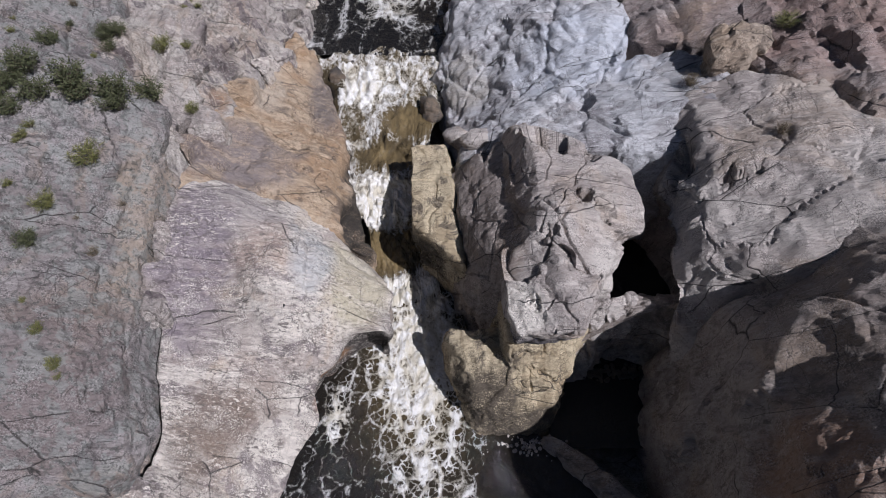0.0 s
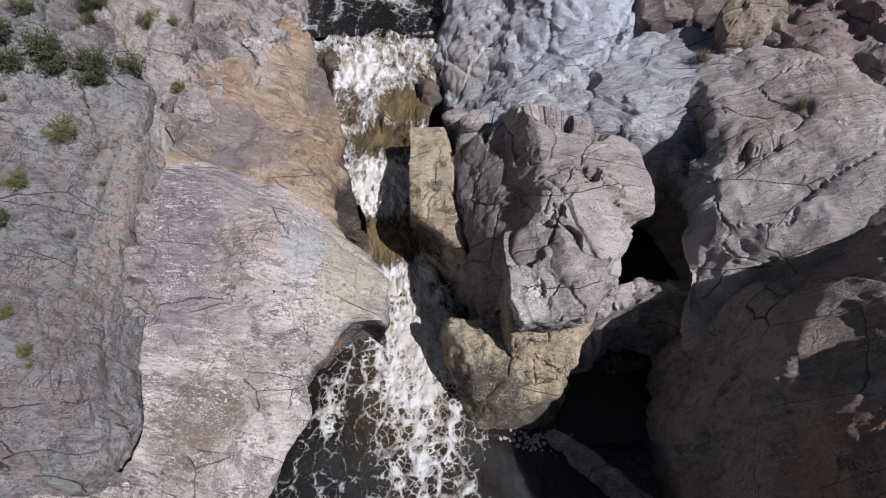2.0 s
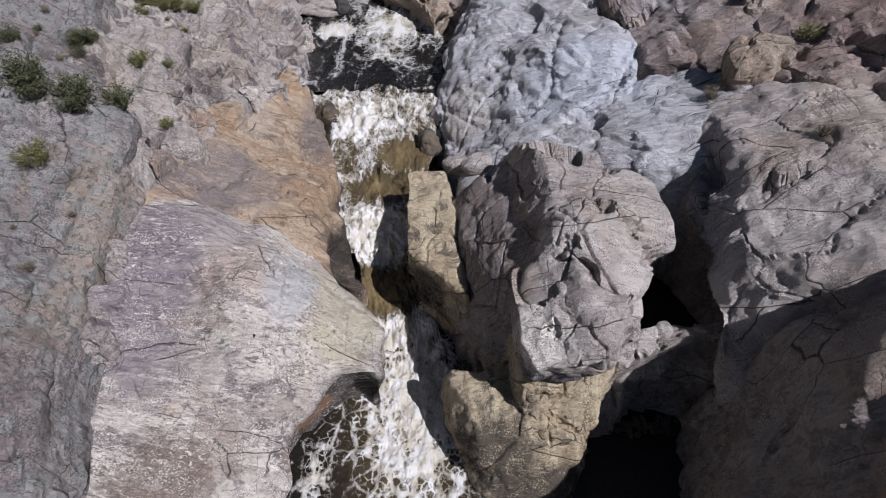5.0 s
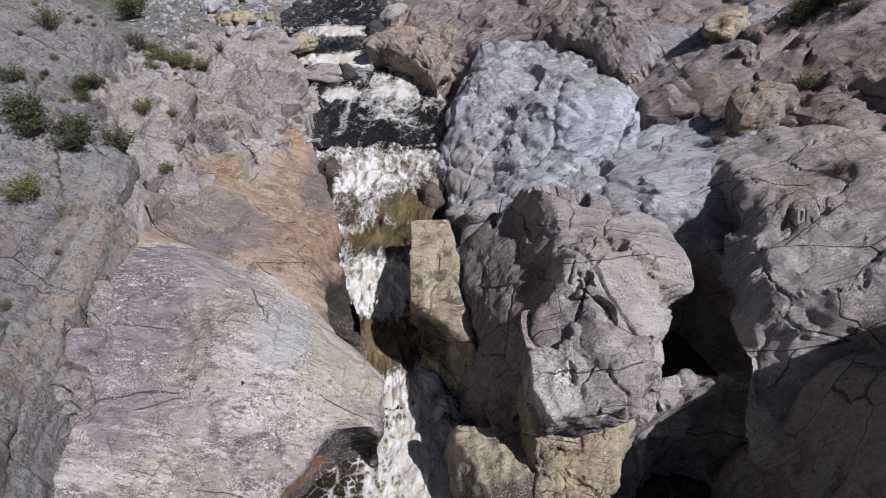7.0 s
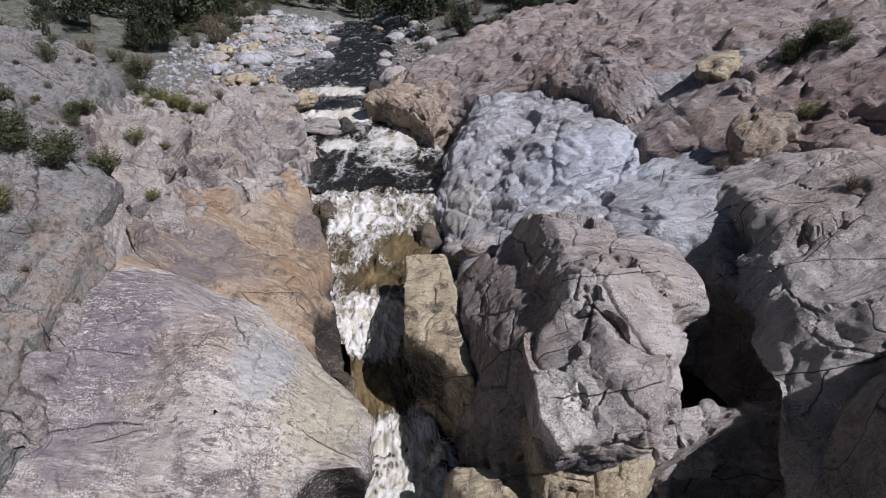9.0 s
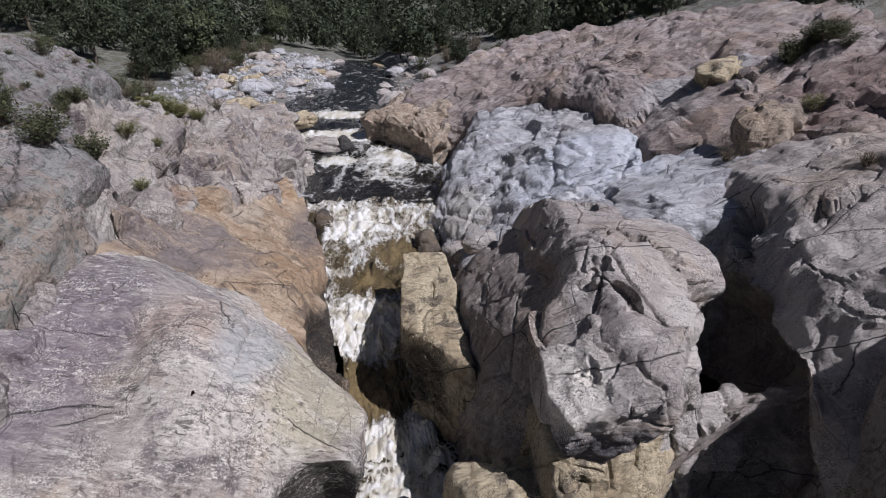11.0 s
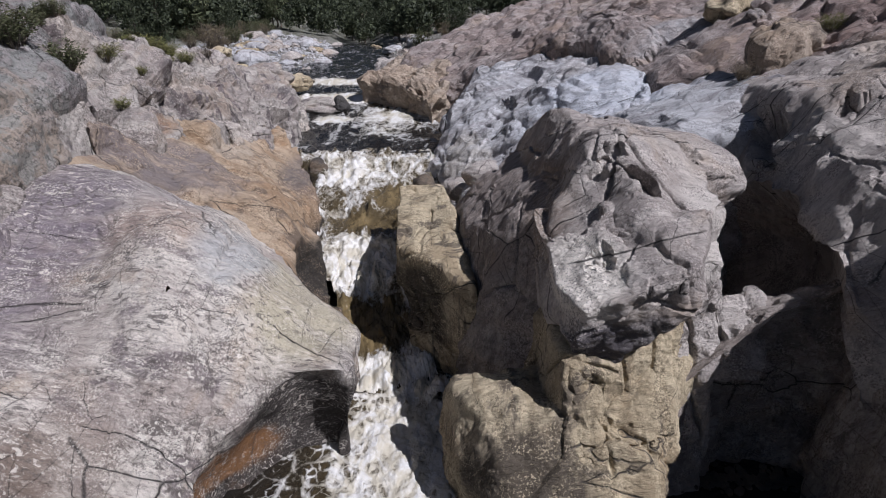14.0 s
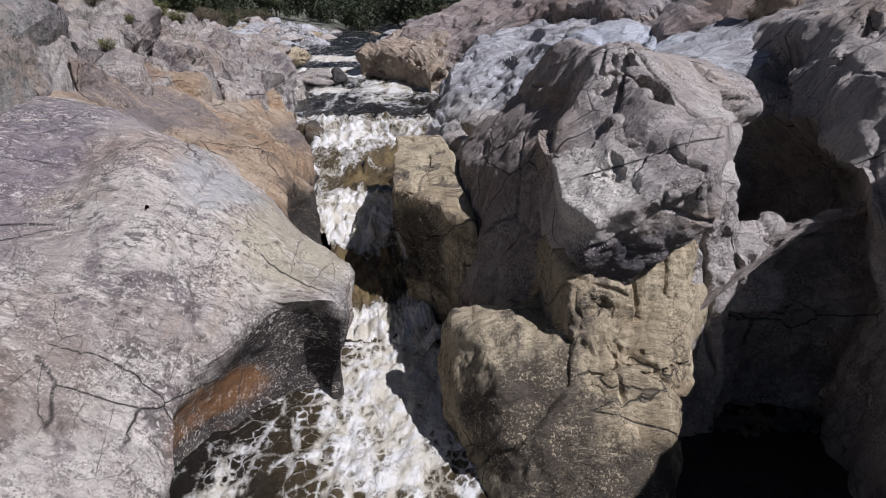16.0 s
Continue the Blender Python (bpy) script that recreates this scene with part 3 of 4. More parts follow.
for j, (x, y, z, w, h, turn) in enumerate([(-10.1, 19.9, 6.9, 1.3, 0.8, 20), (-9.9, 21.3, 6.8, 1.5, 1.0, -15), (-9.8, 22.8, 6.6, 1.2, 0.9, 35), (-9.4, 24.2, 6.3, 1.6, 1.0, 5), (-9.1, 25.7, 6.0, 1.3, 0.9, -25), (-8.7, 27.4, 5.4, 1.5, 1.1, 15),
                                           (-10.9, 12.6, 6.6, 0.8, 0.6, 10), (-10.8, 11.2, 6.2, 0.9, 0.6, -20), (-10.7, 9.8, 6.0, 0.7, 0.5, 30), (-10.6, 16.7, 7.7, 1.0, 0.8, -10), (-8.6, 30.2, 5.3, 1.6, 1.0, 20), (-9.2, 33.2, 5.6, 1.8, 1.2, -12)]):
    q = [(math.cos(a) * w * 0.75 * (0.8 + 0.35 * math.sin(3 * a + j)), math.sin(a) * w * 0.5 * (0.85 + 0.3 * math.cos(2 * a + 2 * j))) for a in (0, 0.9, 1.8, 2.9, 3.8, 4.7, 5.5)]
    ca, sa = math.cos(radians(turn + 80)), math.sin(radians(turn + 80))
    rock("cliff_block", [(x + a * ca - b * sa, y + a * sa + b * ca, z + 0.18 * math.sin(2 * a + j) - 0.2 * (x < -9 and a * ca - b * sa)) for a, b in q], [], z - h - 0.5, (WALLROCK, ORANGE, WALLROCK, WHITE)[j % 4],
         "angular granite block at the foot of the cliff", "rock", step=0.07, edge=0.1, flare=0.1, facet=0.22, size=0.8, seed=200 + j, group="blocks along the cliff foot")
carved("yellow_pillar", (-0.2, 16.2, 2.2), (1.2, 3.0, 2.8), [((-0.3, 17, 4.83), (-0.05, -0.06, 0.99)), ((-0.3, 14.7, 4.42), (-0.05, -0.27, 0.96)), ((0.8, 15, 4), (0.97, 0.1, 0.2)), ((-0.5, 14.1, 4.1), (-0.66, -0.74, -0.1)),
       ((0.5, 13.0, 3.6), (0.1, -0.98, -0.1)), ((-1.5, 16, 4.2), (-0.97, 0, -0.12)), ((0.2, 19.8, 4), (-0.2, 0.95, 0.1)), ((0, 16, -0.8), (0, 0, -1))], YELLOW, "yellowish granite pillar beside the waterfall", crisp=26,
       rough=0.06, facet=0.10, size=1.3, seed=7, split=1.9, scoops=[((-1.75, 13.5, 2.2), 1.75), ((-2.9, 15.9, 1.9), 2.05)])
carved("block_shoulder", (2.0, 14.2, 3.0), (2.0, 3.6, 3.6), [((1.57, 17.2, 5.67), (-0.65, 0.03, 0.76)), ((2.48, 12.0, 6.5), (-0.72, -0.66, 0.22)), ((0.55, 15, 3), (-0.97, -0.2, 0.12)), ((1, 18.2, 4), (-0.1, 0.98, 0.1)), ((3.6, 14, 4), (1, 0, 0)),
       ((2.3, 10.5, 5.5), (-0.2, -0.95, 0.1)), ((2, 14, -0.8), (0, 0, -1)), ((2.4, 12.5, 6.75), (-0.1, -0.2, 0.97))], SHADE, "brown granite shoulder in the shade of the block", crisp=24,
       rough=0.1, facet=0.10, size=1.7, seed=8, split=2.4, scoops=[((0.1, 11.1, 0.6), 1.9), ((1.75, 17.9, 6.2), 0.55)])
carved("central_block", (4.6, 13.2, 5.6), (2.6, 4.0, 2.8), [((3.05, 12.6, 7.55), (-0.885, -0.01, 0.465)), ((4.4, 14.5, 8.22), (0.17, 0.02, 0.98)), ((3.8, 16.6, 8.1), (-0.1, 0.34, 0.92)), ((4.1, 10.0, 7.42), (0.05, -0.5, 0.86)),
       ((5.3, 11.2, 7.45), (0.35, -0.45, 0.82)), ((4.2, 9.5, 6.3), (0.0, -0.95, -0.25)), ((3.5, 10.9, 7.1), (-0.66, -0.5, 0.56)), ((6.55, 11.35, 6.8), (0.72, -0.66, -0.12)), ((7.75, 12.9, 7.5), (0.93, 0.15, -0.3)), ((7.0, 15.4, 7.8), (0.6, 0.75, 0.2)),
       ((6.5, 13.0, 6.1), (0.62, 0.1, -0.78)), ((3.2, 18.5, 6.5), (-0.25, 0.96, 0.1)), ((2.2, 14, 5.0), (-0.98, 0, -0.1)), ((4.5, 13, 3.0), (0, 0, -1))], GREY, "massive sculpted grey granite block with potholes", level=8, crisp=30,
       rough=0.05, facet=0.075, size=1.8, seed=9, split=2.8, scoops=[((3.85, 16.2, 7.95), 0.42), ((4.95, 15.5, 8.0), 0.34), ((5.75, 15.6, 7.95), 0.36), ((5.3, 13.3, 8.1), 0.32), ((6.0, 13.0, 8.0), 0.42), ((3.35, 11.25, 8.25), 0.62), ((3.9, 10.5, 7.85), 0.42),
       ((5.85, 10.3, 7.9), 0.8), ((7.25, 11.7, 7.0), 0.75), ((6.6, 10.9, 6.2), 0.6)],
       cracks=[((4.6, 11.3, 7.6), (0.85, 0.5, 0.0), 2.4, 0.22), ((3.9, 11.6, 8.0), (0.75, -0.6, 0.2), 1.5, 0.18), ((3.0, 13.0, 7.3), (0.2, 0.85, -0.4), 1.6, 0.12), ((5.0, 14.3, 8.2), (0.5, -0.85, 0.0), 1.6, 0.12)])
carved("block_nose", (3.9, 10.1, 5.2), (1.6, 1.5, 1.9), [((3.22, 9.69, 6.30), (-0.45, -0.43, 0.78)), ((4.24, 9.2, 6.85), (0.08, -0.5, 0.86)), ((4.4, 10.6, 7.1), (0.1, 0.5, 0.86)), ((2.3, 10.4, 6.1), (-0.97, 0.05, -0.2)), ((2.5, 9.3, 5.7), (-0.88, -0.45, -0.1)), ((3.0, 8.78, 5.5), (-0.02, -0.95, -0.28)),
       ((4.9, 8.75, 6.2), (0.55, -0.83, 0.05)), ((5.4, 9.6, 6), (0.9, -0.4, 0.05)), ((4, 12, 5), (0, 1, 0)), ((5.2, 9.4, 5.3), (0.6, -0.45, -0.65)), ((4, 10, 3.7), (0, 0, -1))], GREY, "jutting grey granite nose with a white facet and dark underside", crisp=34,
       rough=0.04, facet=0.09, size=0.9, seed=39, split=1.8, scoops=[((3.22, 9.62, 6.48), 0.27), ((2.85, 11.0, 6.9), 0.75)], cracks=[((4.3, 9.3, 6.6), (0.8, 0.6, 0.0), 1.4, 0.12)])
carved("pale_buttress", (5.2, 11.8, 2.8), (1.8, 2.4, 3.6), [((5.45, 9.98, 3.6), (0.12, -0.97, 0.2)), ((6.42, 10.2, 4.5), (0.95, -0.3, 0.08)), ((6.2, 11.0, 6.2), (0.25, -0.45, 0.86)), ((5.5, 12, 6.3), (0, 0.2, 0.98)), ((3.0, 11, 3), (-1, -0.1, 0.05)), ((5, 14.5, 3), (0.2, 1, 0)), ((5, 12, -1.0), (0, 0, -1)), ((6.6, 12.5, 3.5), (1, 0.1, 0.1))],
       GREY, "pale jointed granite foot below the block", crisp=24, rough=0.08, facet=0.16, size=0.9, split=1.5, seed=10, scoops=[((6.0, 9.35, 5.4), 0.85)], cracks=[((5.9, 10.0, 3.5), (0.97, 0.2, 0.1), 3.0, 0.25)])
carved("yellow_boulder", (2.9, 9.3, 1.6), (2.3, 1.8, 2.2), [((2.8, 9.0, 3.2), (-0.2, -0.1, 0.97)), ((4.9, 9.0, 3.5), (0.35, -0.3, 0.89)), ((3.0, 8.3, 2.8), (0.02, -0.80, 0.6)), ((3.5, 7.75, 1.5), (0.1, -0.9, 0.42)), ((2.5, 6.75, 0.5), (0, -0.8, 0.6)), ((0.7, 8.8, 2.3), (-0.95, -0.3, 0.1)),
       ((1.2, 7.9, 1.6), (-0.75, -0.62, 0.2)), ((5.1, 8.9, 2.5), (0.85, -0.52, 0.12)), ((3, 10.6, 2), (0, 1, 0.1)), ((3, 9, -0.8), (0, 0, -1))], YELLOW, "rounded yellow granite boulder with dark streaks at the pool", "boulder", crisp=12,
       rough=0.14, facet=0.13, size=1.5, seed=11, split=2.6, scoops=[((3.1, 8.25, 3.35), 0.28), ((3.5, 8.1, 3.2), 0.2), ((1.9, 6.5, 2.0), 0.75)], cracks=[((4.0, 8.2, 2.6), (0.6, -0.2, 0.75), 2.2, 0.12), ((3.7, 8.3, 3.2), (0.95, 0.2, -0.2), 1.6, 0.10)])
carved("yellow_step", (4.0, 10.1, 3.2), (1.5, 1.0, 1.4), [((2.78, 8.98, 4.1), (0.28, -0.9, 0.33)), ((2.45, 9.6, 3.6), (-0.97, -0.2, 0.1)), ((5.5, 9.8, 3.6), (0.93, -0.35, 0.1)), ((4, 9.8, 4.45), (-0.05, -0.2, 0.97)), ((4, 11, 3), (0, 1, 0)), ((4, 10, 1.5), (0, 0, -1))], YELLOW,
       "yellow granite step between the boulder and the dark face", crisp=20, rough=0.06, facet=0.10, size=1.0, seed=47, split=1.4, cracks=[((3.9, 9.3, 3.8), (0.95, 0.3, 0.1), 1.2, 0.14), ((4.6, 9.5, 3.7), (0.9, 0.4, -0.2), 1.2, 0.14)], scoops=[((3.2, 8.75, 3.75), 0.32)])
carved("right_saddle", (11.6, 14.2, 4.8), (3.4, 4.2, 4.2), [((10.64, 12.8, 8.75), (-0.42, -0.06, 0.9)), ((9.0, 10.9, 7.6), (-0.72, -0.42, 0.54)), ((9.2, 13.4, 7.4), (-0.94, 0.1, 0.28)), ((8.9, 16.6, 7.9), (-0.75, 0.2, 0.62)), ((9.8, 9.7, 7), (-0.3, -0.92, 0.25)), ((15.5, 14, 9), (1, 0, 0)),
       ((11, 18.9, 9), (-0.2, 0.97, 0.15)), ((12.3, 17.6, 10.05), (-0.1, 0.05, 0.99)), ((11.5, 14, -0.9), (0, 0, -1)), ((7.6, 11.4, 4.6), (-0.95, -0.1, 0.3))], GREY, "sculpted grey granite saddle with a round hollow", crisp=20,
       rough=0.2, facet=0.12, size=2.4, seed=13, split=4.5, scoops=[((8.1, 13.6, 3.6), 2.95), ((9.0, 15.4, 7.5), 1.0), ((8.9, 14.7, 7.15), 0.3), ((10.75, 13.9, 8.9), 0.25)])
rock("white_ledge", [(6.4, 10.6, 4.7), (7.2, 11.0, 4.9), (7.7, 10.9, 4.8), (7.5, 10.4, 4.5), (6.7, 10.1, 4.1)], [], 3.0, GREY, "small white granite ledge between the rocks", step=0.05, edge=0.1, facet=0.16, size=0.6, seed=12, split=0.7)
rock("white_shelf", [(-0.2, 24.6, 4.0), (-0.3, 28, 4.7), (0, 30, 5.2), (0.8, 33, 6), (2.5, 36, 7.6), (6, 34, 8.9), (8.7, 27, 8.6), (9, 23, 8.3), (7, 20.5, 7.2), (4, 19.5, 6.5), (2, 20, 5.2), (0.6, 21.5, 4)],
     [(2.3, 23.7, 5.1), (5.45, 21.9, 6.6), (7.9, 22.3, 8.1), (5.5, 24, 7.6), (5.2, 31.4, 8.2), (1.2, 31, 7.05), (8.5, 25.9, 8.57)], 2.0, PALE, "bluish white water-worn granite beside the rapids", step=0.13, rough=0.12, facet=0.5, size=2.6, fine=0.8, seed=14, split=8.0, scallop=0.18)
rock("grey_shelf", [(0.6, 18.5, 4.5), (1.5, 20, 5.4), (4, 21, 6.6), (8, 22, 7.9), (11.5, 21, 9.3), (12, 18.5, 9.3), (9.5, 16, 8), (7, 16.5, 7.5), (3, 17.5, 6.3)], [(5.6, 19, 7.3), (10.1, 18.6, 8.6)],
     2.0, PALE, "banded pale granite shelf with potholes", step=0.12, facet=0.45, size=2.6, fine=0.5, seed=15, split=3.0, scallop=0.15, dents=[((6.3, 19.6, 7.3), 0.6, 0.7)])
rock("pink_slope", [(1, 36.5, 7), (-2, 40, 7), (-2.2, 44, 8.2), (3, 48, 10.5), (8, 52, 11.7), (18, 46, 13.5), (24, 36, 14.5), (20, 26, 12.8), (14, 22, 10.6), (9.5, 23, 8.6), (8.5, 28, 9), (5, 34, 8.8)],
     [(6.1, 33.3, 9.3), (11.4, 30, 10.85), (8.7, 29.4, 10), (13.1, 27.7, 10.7), (17.4, 24.6, 12.6)], 3.0, PINK, "broad pinkish granite hillside in weathered slabs", step=0.18, edge=0.6, rough=0.25, facet=0.6, size=2.8, seed=16, split=5.0)
rock("right_hillside", [(13, 18.5, 9.8), (12.5, 22, 10), (14, 25, 11), (20, 28, 13), (30, 25, 16), (32, 10, 16), (22, 7, 13.5), (15, 13, 10.3)], [(17.4, 24.6, 12.6)],
     4.0, PINK, "pink and grey granite hillside with scrub", step=0.18, edge=0.5, facet=0.8, size=2.6, seed=17, split=4.5)
rock("brown_boulder", [(11.2, 19.3, 10.0), (11.4, 20.6, 10.3), (12.6, 21.1, 10.4), (13.5, 20.6, 10.5), (13.3, 19.7, 10.2), (12.2, 19.2, 10.1)], [(12.5, 20.2, 10.7)], 8.6, TAN, "tan granite boulder on the shelf", "boulder", step=0.08, edge=0.4, flare=-0.1, facet=0.4, size=1.1, seed=18)
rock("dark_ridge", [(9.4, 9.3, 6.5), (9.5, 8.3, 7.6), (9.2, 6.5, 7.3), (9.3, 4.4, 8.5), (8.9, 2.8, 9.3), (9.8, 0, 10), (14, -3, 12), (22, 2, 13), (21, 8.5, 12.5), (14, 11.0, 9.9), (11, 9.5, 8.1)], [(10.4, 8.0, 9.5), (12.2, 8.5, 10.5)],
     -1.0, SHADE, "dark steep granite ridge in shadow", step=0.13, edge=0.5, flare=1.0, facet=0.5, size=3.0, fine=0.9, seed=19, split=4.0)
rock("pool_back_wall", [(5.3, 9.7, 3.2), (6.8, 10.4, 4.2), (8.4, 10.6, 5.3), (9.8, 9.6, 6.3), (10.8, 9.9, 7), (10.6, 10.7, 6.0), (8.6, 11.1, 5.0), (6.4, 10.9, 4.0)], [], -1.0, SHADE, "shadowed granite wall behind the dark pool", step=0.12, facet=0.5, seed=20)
rock("pool_lip", [(4.1, 6.5, 0.5), (5.2, 5.6, 0.6), (6.6, 4.0, 0.8), (8, 2.5, 1.2), (8.8, 3, 1.6), (7.2, 4.6, 0.9), (5.6, 6.1, 0.7), (4.4, 6.9, 0.5)], [], -1.0, SHADE, "low curved rock lip between two pools", step=0.09, edge=0.25, facet=0.2, seed=21)
rock("cascade_rock", [(-5.5, 40.5, 5.6), (-4.6, 43, 6.6), (-2.5, 45.5, 8), (0, 43, 8), (0.8, 38, 7.2), (-0.4, 34.5, 5.6), (-1.2, 36, 5.9), (-3.2, 38.3, 6.4), (-4.7, 39.7, 6.4)], [(-1.8, 39.8, 7.3)],
     3.5, TAN, "blocky tan granite beside the upper cascade", step=0.14, edge=0.25, flare=-0.5, facet=0.9, size=2.0, seed=22)


# ---- ground ----
BED_Y = (-60, 13, 15, 17.5, 24, 27.5, 38, 46, 60, 90, 140, 400)
BED_Z = (-1.8, -1.5, -1.0, 0.2, 1.0, 2.2, 3.2, 4.2, 4.8, 5.2, 5.8, 9.0)
MID_Y = (-60, 10, 14, 20, 27, 33, 40, 47, 52, 65, 80, 112, 400)
MID_X = (0, -1, -1.7, -3.4, -4.3, -4.6, -7, -8.5, -9.8, -9.5, -11.5, -16, -40)


def ground_height(x, y):
    mid = np.interp(y, MID_Y, MID_X)
    bed = np.interp(y, BED_Y, BED_Z)
    d = np.abs(x - mid)
    near = np.interp(y, (30, 50), (0, 1))
    bank = bed + np.interp(d, (2.5, 5, 14, 26, 60, 140, 400), (0, 1.2, 2.4, 3.6, 14, 52, 120)) * (0.45 + 0.55 * near)
    right = (x > mid) & (y > 40)
    bank = bank + np.where(right, np.interp(d, (4, 30), (0, 3.0)) * near, 0)
    hill = np.clip((y - 120) / 160, 0, 3) * 28
    p = np.stack([x, y, 0 * x], 1)
    return bank + hill + np.clip(d - 4, 0, 4) / 4 * (0.3 * fbm(p * 0.25, 4, 5) + 0.1 * fbm(p * 1.3, 3, 6))


gx = np.concatenate([np.linspace(-900, -60, 30, endpoint=False), np.linspace(-60, 60, 241), np.linspace(60, 900, 31)[1:]])
gy = np.concatenate([np.linspace(-900, -20, 25, endpoint=False), np.linspace(-20, 130, 301), np.linspace(130, 1500, 40)[1:]])
mx, my = np.meshgrid(gx, gy)
gz = ground_height(mx.ravel(), my.ravel())
gv = np.stack([mx.ravel(), my.ravel(), gz], 1)
cols = len(gx)
gi = (np.arange(len(gy) - 1)[:, None] * cols + np.arange(cols - 1)[None]).ravel()
gf = np.stack([gi, gi + 1, gi + cols + 1, gi + cols], 1)
GROUND = granite("bank_ground", (0.27, 0.255, 0.24), (0.17, 0.16, 0.14), (0.08, 0.08, 0.05), 0.5, 0.4, stains_and_shade=[
    ((-62, 90, 12), (42, 80, 60), (0.085, 0.085, 0.045), 1.0), ((45, 95, 12), (40, 50, 60), (0.085, 0.08, 0.045), 1.0), ((-20, 190, 20), (140, 85, 90), (0.07, 0.075, 0.035), 1.0)])
tagged(new("ground", mesh_from("ground", gv, gf, GROUND)), "rocky valley floor rising into wooded hills", "ground", kind="structure")


# ---- water ----
def water_material(name, lace_scale=1.3, lace=0.26, along=0.8):
    """Dark tannin water, amber where it runs thin, with lace and sheets of white foam."""
    m = Nodes(name)
    foam = m.add("ShaderNodeAttribute", attribute_name="foam").outputs["Fac"]
    thin = m.add("ShaderNodeAttribute", attribute_name="thin").outputs["Fac"]
    net = m.math("MAXIMUM", m.joints(lace_scale, 0.20, None, 0.5), m.math("MULTIPLY", m.joints(lace_scale * 2.7, 0.2, None, 0.6), 0.8))
    cloud = m.noise(lace_scale * 0.7, 6, 0.62, m.stretch(1.2, along, 1.0), 1.4)
    froth = m.noise(7, 5, 0.65, m.stretch(1.0, along, 1.0), 1.0)
    a = m.math("ADD", m.math("MULTIPLY", net, lace), m.math("MULTIPLY", cloud, 0.75))
    a = m.math("ADD", a, m.math("MULTIPLY", froth, 0.3))
    a = m.math("ADD", a, m.math("SUBTRACT", foam, 0.5))
    f = m.ramp(a, 0.60, 0.86, 0.0, 1.0)
    deep = m.mix(m.math("MULTIPLY", thin, m.ramp(cloud, 0.35, 0.6, 0.5, 1.0)), (0.010, 0.009, 0.008), (0.21, 0.155, 0.075))
    c = m.mix(f, deep, m.mix(m.ramp(cloud, 0.40, 0.62), (0.50, 0.46, 0.37), (0.70, 0.69, 0.67)))
    c = m.mix(m.math("MULTIPLY", m.ramp(froth, 0.5, 0.35, 0.0, 0.5), f), c, (0.55, 0.50, 0.40))
    m.relief(m.noise(2.2, 8, 0.62), 0.6, 0.15)
    m.relief(m.math("ADD", froth, f), 0.6, 0.10)
    return m.done(c, m.ramp(f, 0, 0.6, 0.07, 0.7))


WATER = water_material("river_water")
STREAM = water_material("stream_water", 1.0, 0.10, 0.45)
FALLING = water_material("falling_water", 1.6, 0.10, 0.4)


def sheet(name, rows, label, category, wave=0.05, nx=60, per=10, crest=0.0, foam=0.3, thin=0.0, spots=(), steep=0.0, sway=0.0, mat=WATER):
    """A strip of water: rows of (y, left, right, z) from downstream up. spots: (x, y, rx, ry, foam, thin) where it churns more or less."""
    a = np.array(rows, float)
    s = np.linspace(0, len(a) - 1, (len(a) - 1) * per + 1)
    yy, lo, hi, zz = (np.interp(s, np.arange(len(a)), a[:, j]) for j in range(4))
    u = np.linspace(0, 1, nx)
    x = lo[:, None] + (hi - lo)[:, None] * u[None]
    slope = np.abs(np.gradient(zz) / (np.abs(np.gradient(yy)) + 1e-6))
    v = np.stack([x, np.repeat(yy[:, None], nx, 1), np.repeat(zz[:, None], nx, 1)], 2).reshape(-1, 3)
    v[:, 1] += sway * fbm(v * np.array([0.55, 0.25, 0.0]) + 3.7, 3, 74)
    sl = np.repeat(np.clip(slope, 0, 1.5)[:, None], nx, 1).ravel()
    fo, th = foam + steep * sl, thin + 0 * sl
    for sx, sy, rx, ry, df, dt in spots:
        w = np.exp(-(((v[:, 0] - sx) / rx) ** 2 + ((v[:, 1] - sy) / ry) ** 2))
        fo, th = fo + df * w, th + dt * w
    q = v * np.array([1.0, 0.7, 1.0])
    v[:, 2] += wave * fbm(q * 0.9, 5, 71, 0.6) + crest * (0.5 + sl) * np.clip(fo + 0.3, 0, 1) * np.abs(fbm(q * 1.7, 5, 72, 0.6))
    i = (np.arange(len(s) - 1)[:, None] * nx + np.arange(nx - 1)[None]).ravel()
    f = np.stack([i, i + 1, i + nx + 1, i + nx], 1)
    me = mesh_from(name, v, f, mat)
    for key, val in (("foam", fo), ("thin", np.clip(th, 0, 1))):
        me.attributes.new(key, "FLOAT", "POINT").data.foreach_set("value", val)
    return tagged(new(name, me), label, category, kind="structure")


sheet("lower_pool", [(-40, -16, 12, 0), (0, -9, 9, 0), (4, -7.8, 7.0, 0), (8, -6.0, 3.0, 0.02), (10, -5.5, 1.5, 0.04), (13, -4.2, 0.9, 0.12), (15, -4.0, -0.2, 0.3)], "dark pool with churning white foam", "water", 0.05, 170, 44, 0.22,
      foam=0.355, spots=[(-1.0, 11.5, 2.2, 2.4, 0.5, 0.7), (-1.1, 8.2, 2.2, 2.0, 0.24, 0.5), (-0.2, 5.0, 2.4, 2.4, 0.16, 0.1), (-4.6, 7.6, 0.5, 1.2, 0.25, 0), (3.6, 5.0, 1.9, 2.4, -0.4, 0), (-3.4, 6.5, 1.2, 1.8, -0.06, 0)])
sheet("dark_pool", [(6.4, 4.5, 10, 0.03), (10.5, 4.5, 11, 0.03)], "still black pool in the rock hollow", "water", 0.0, foam=-0.6)
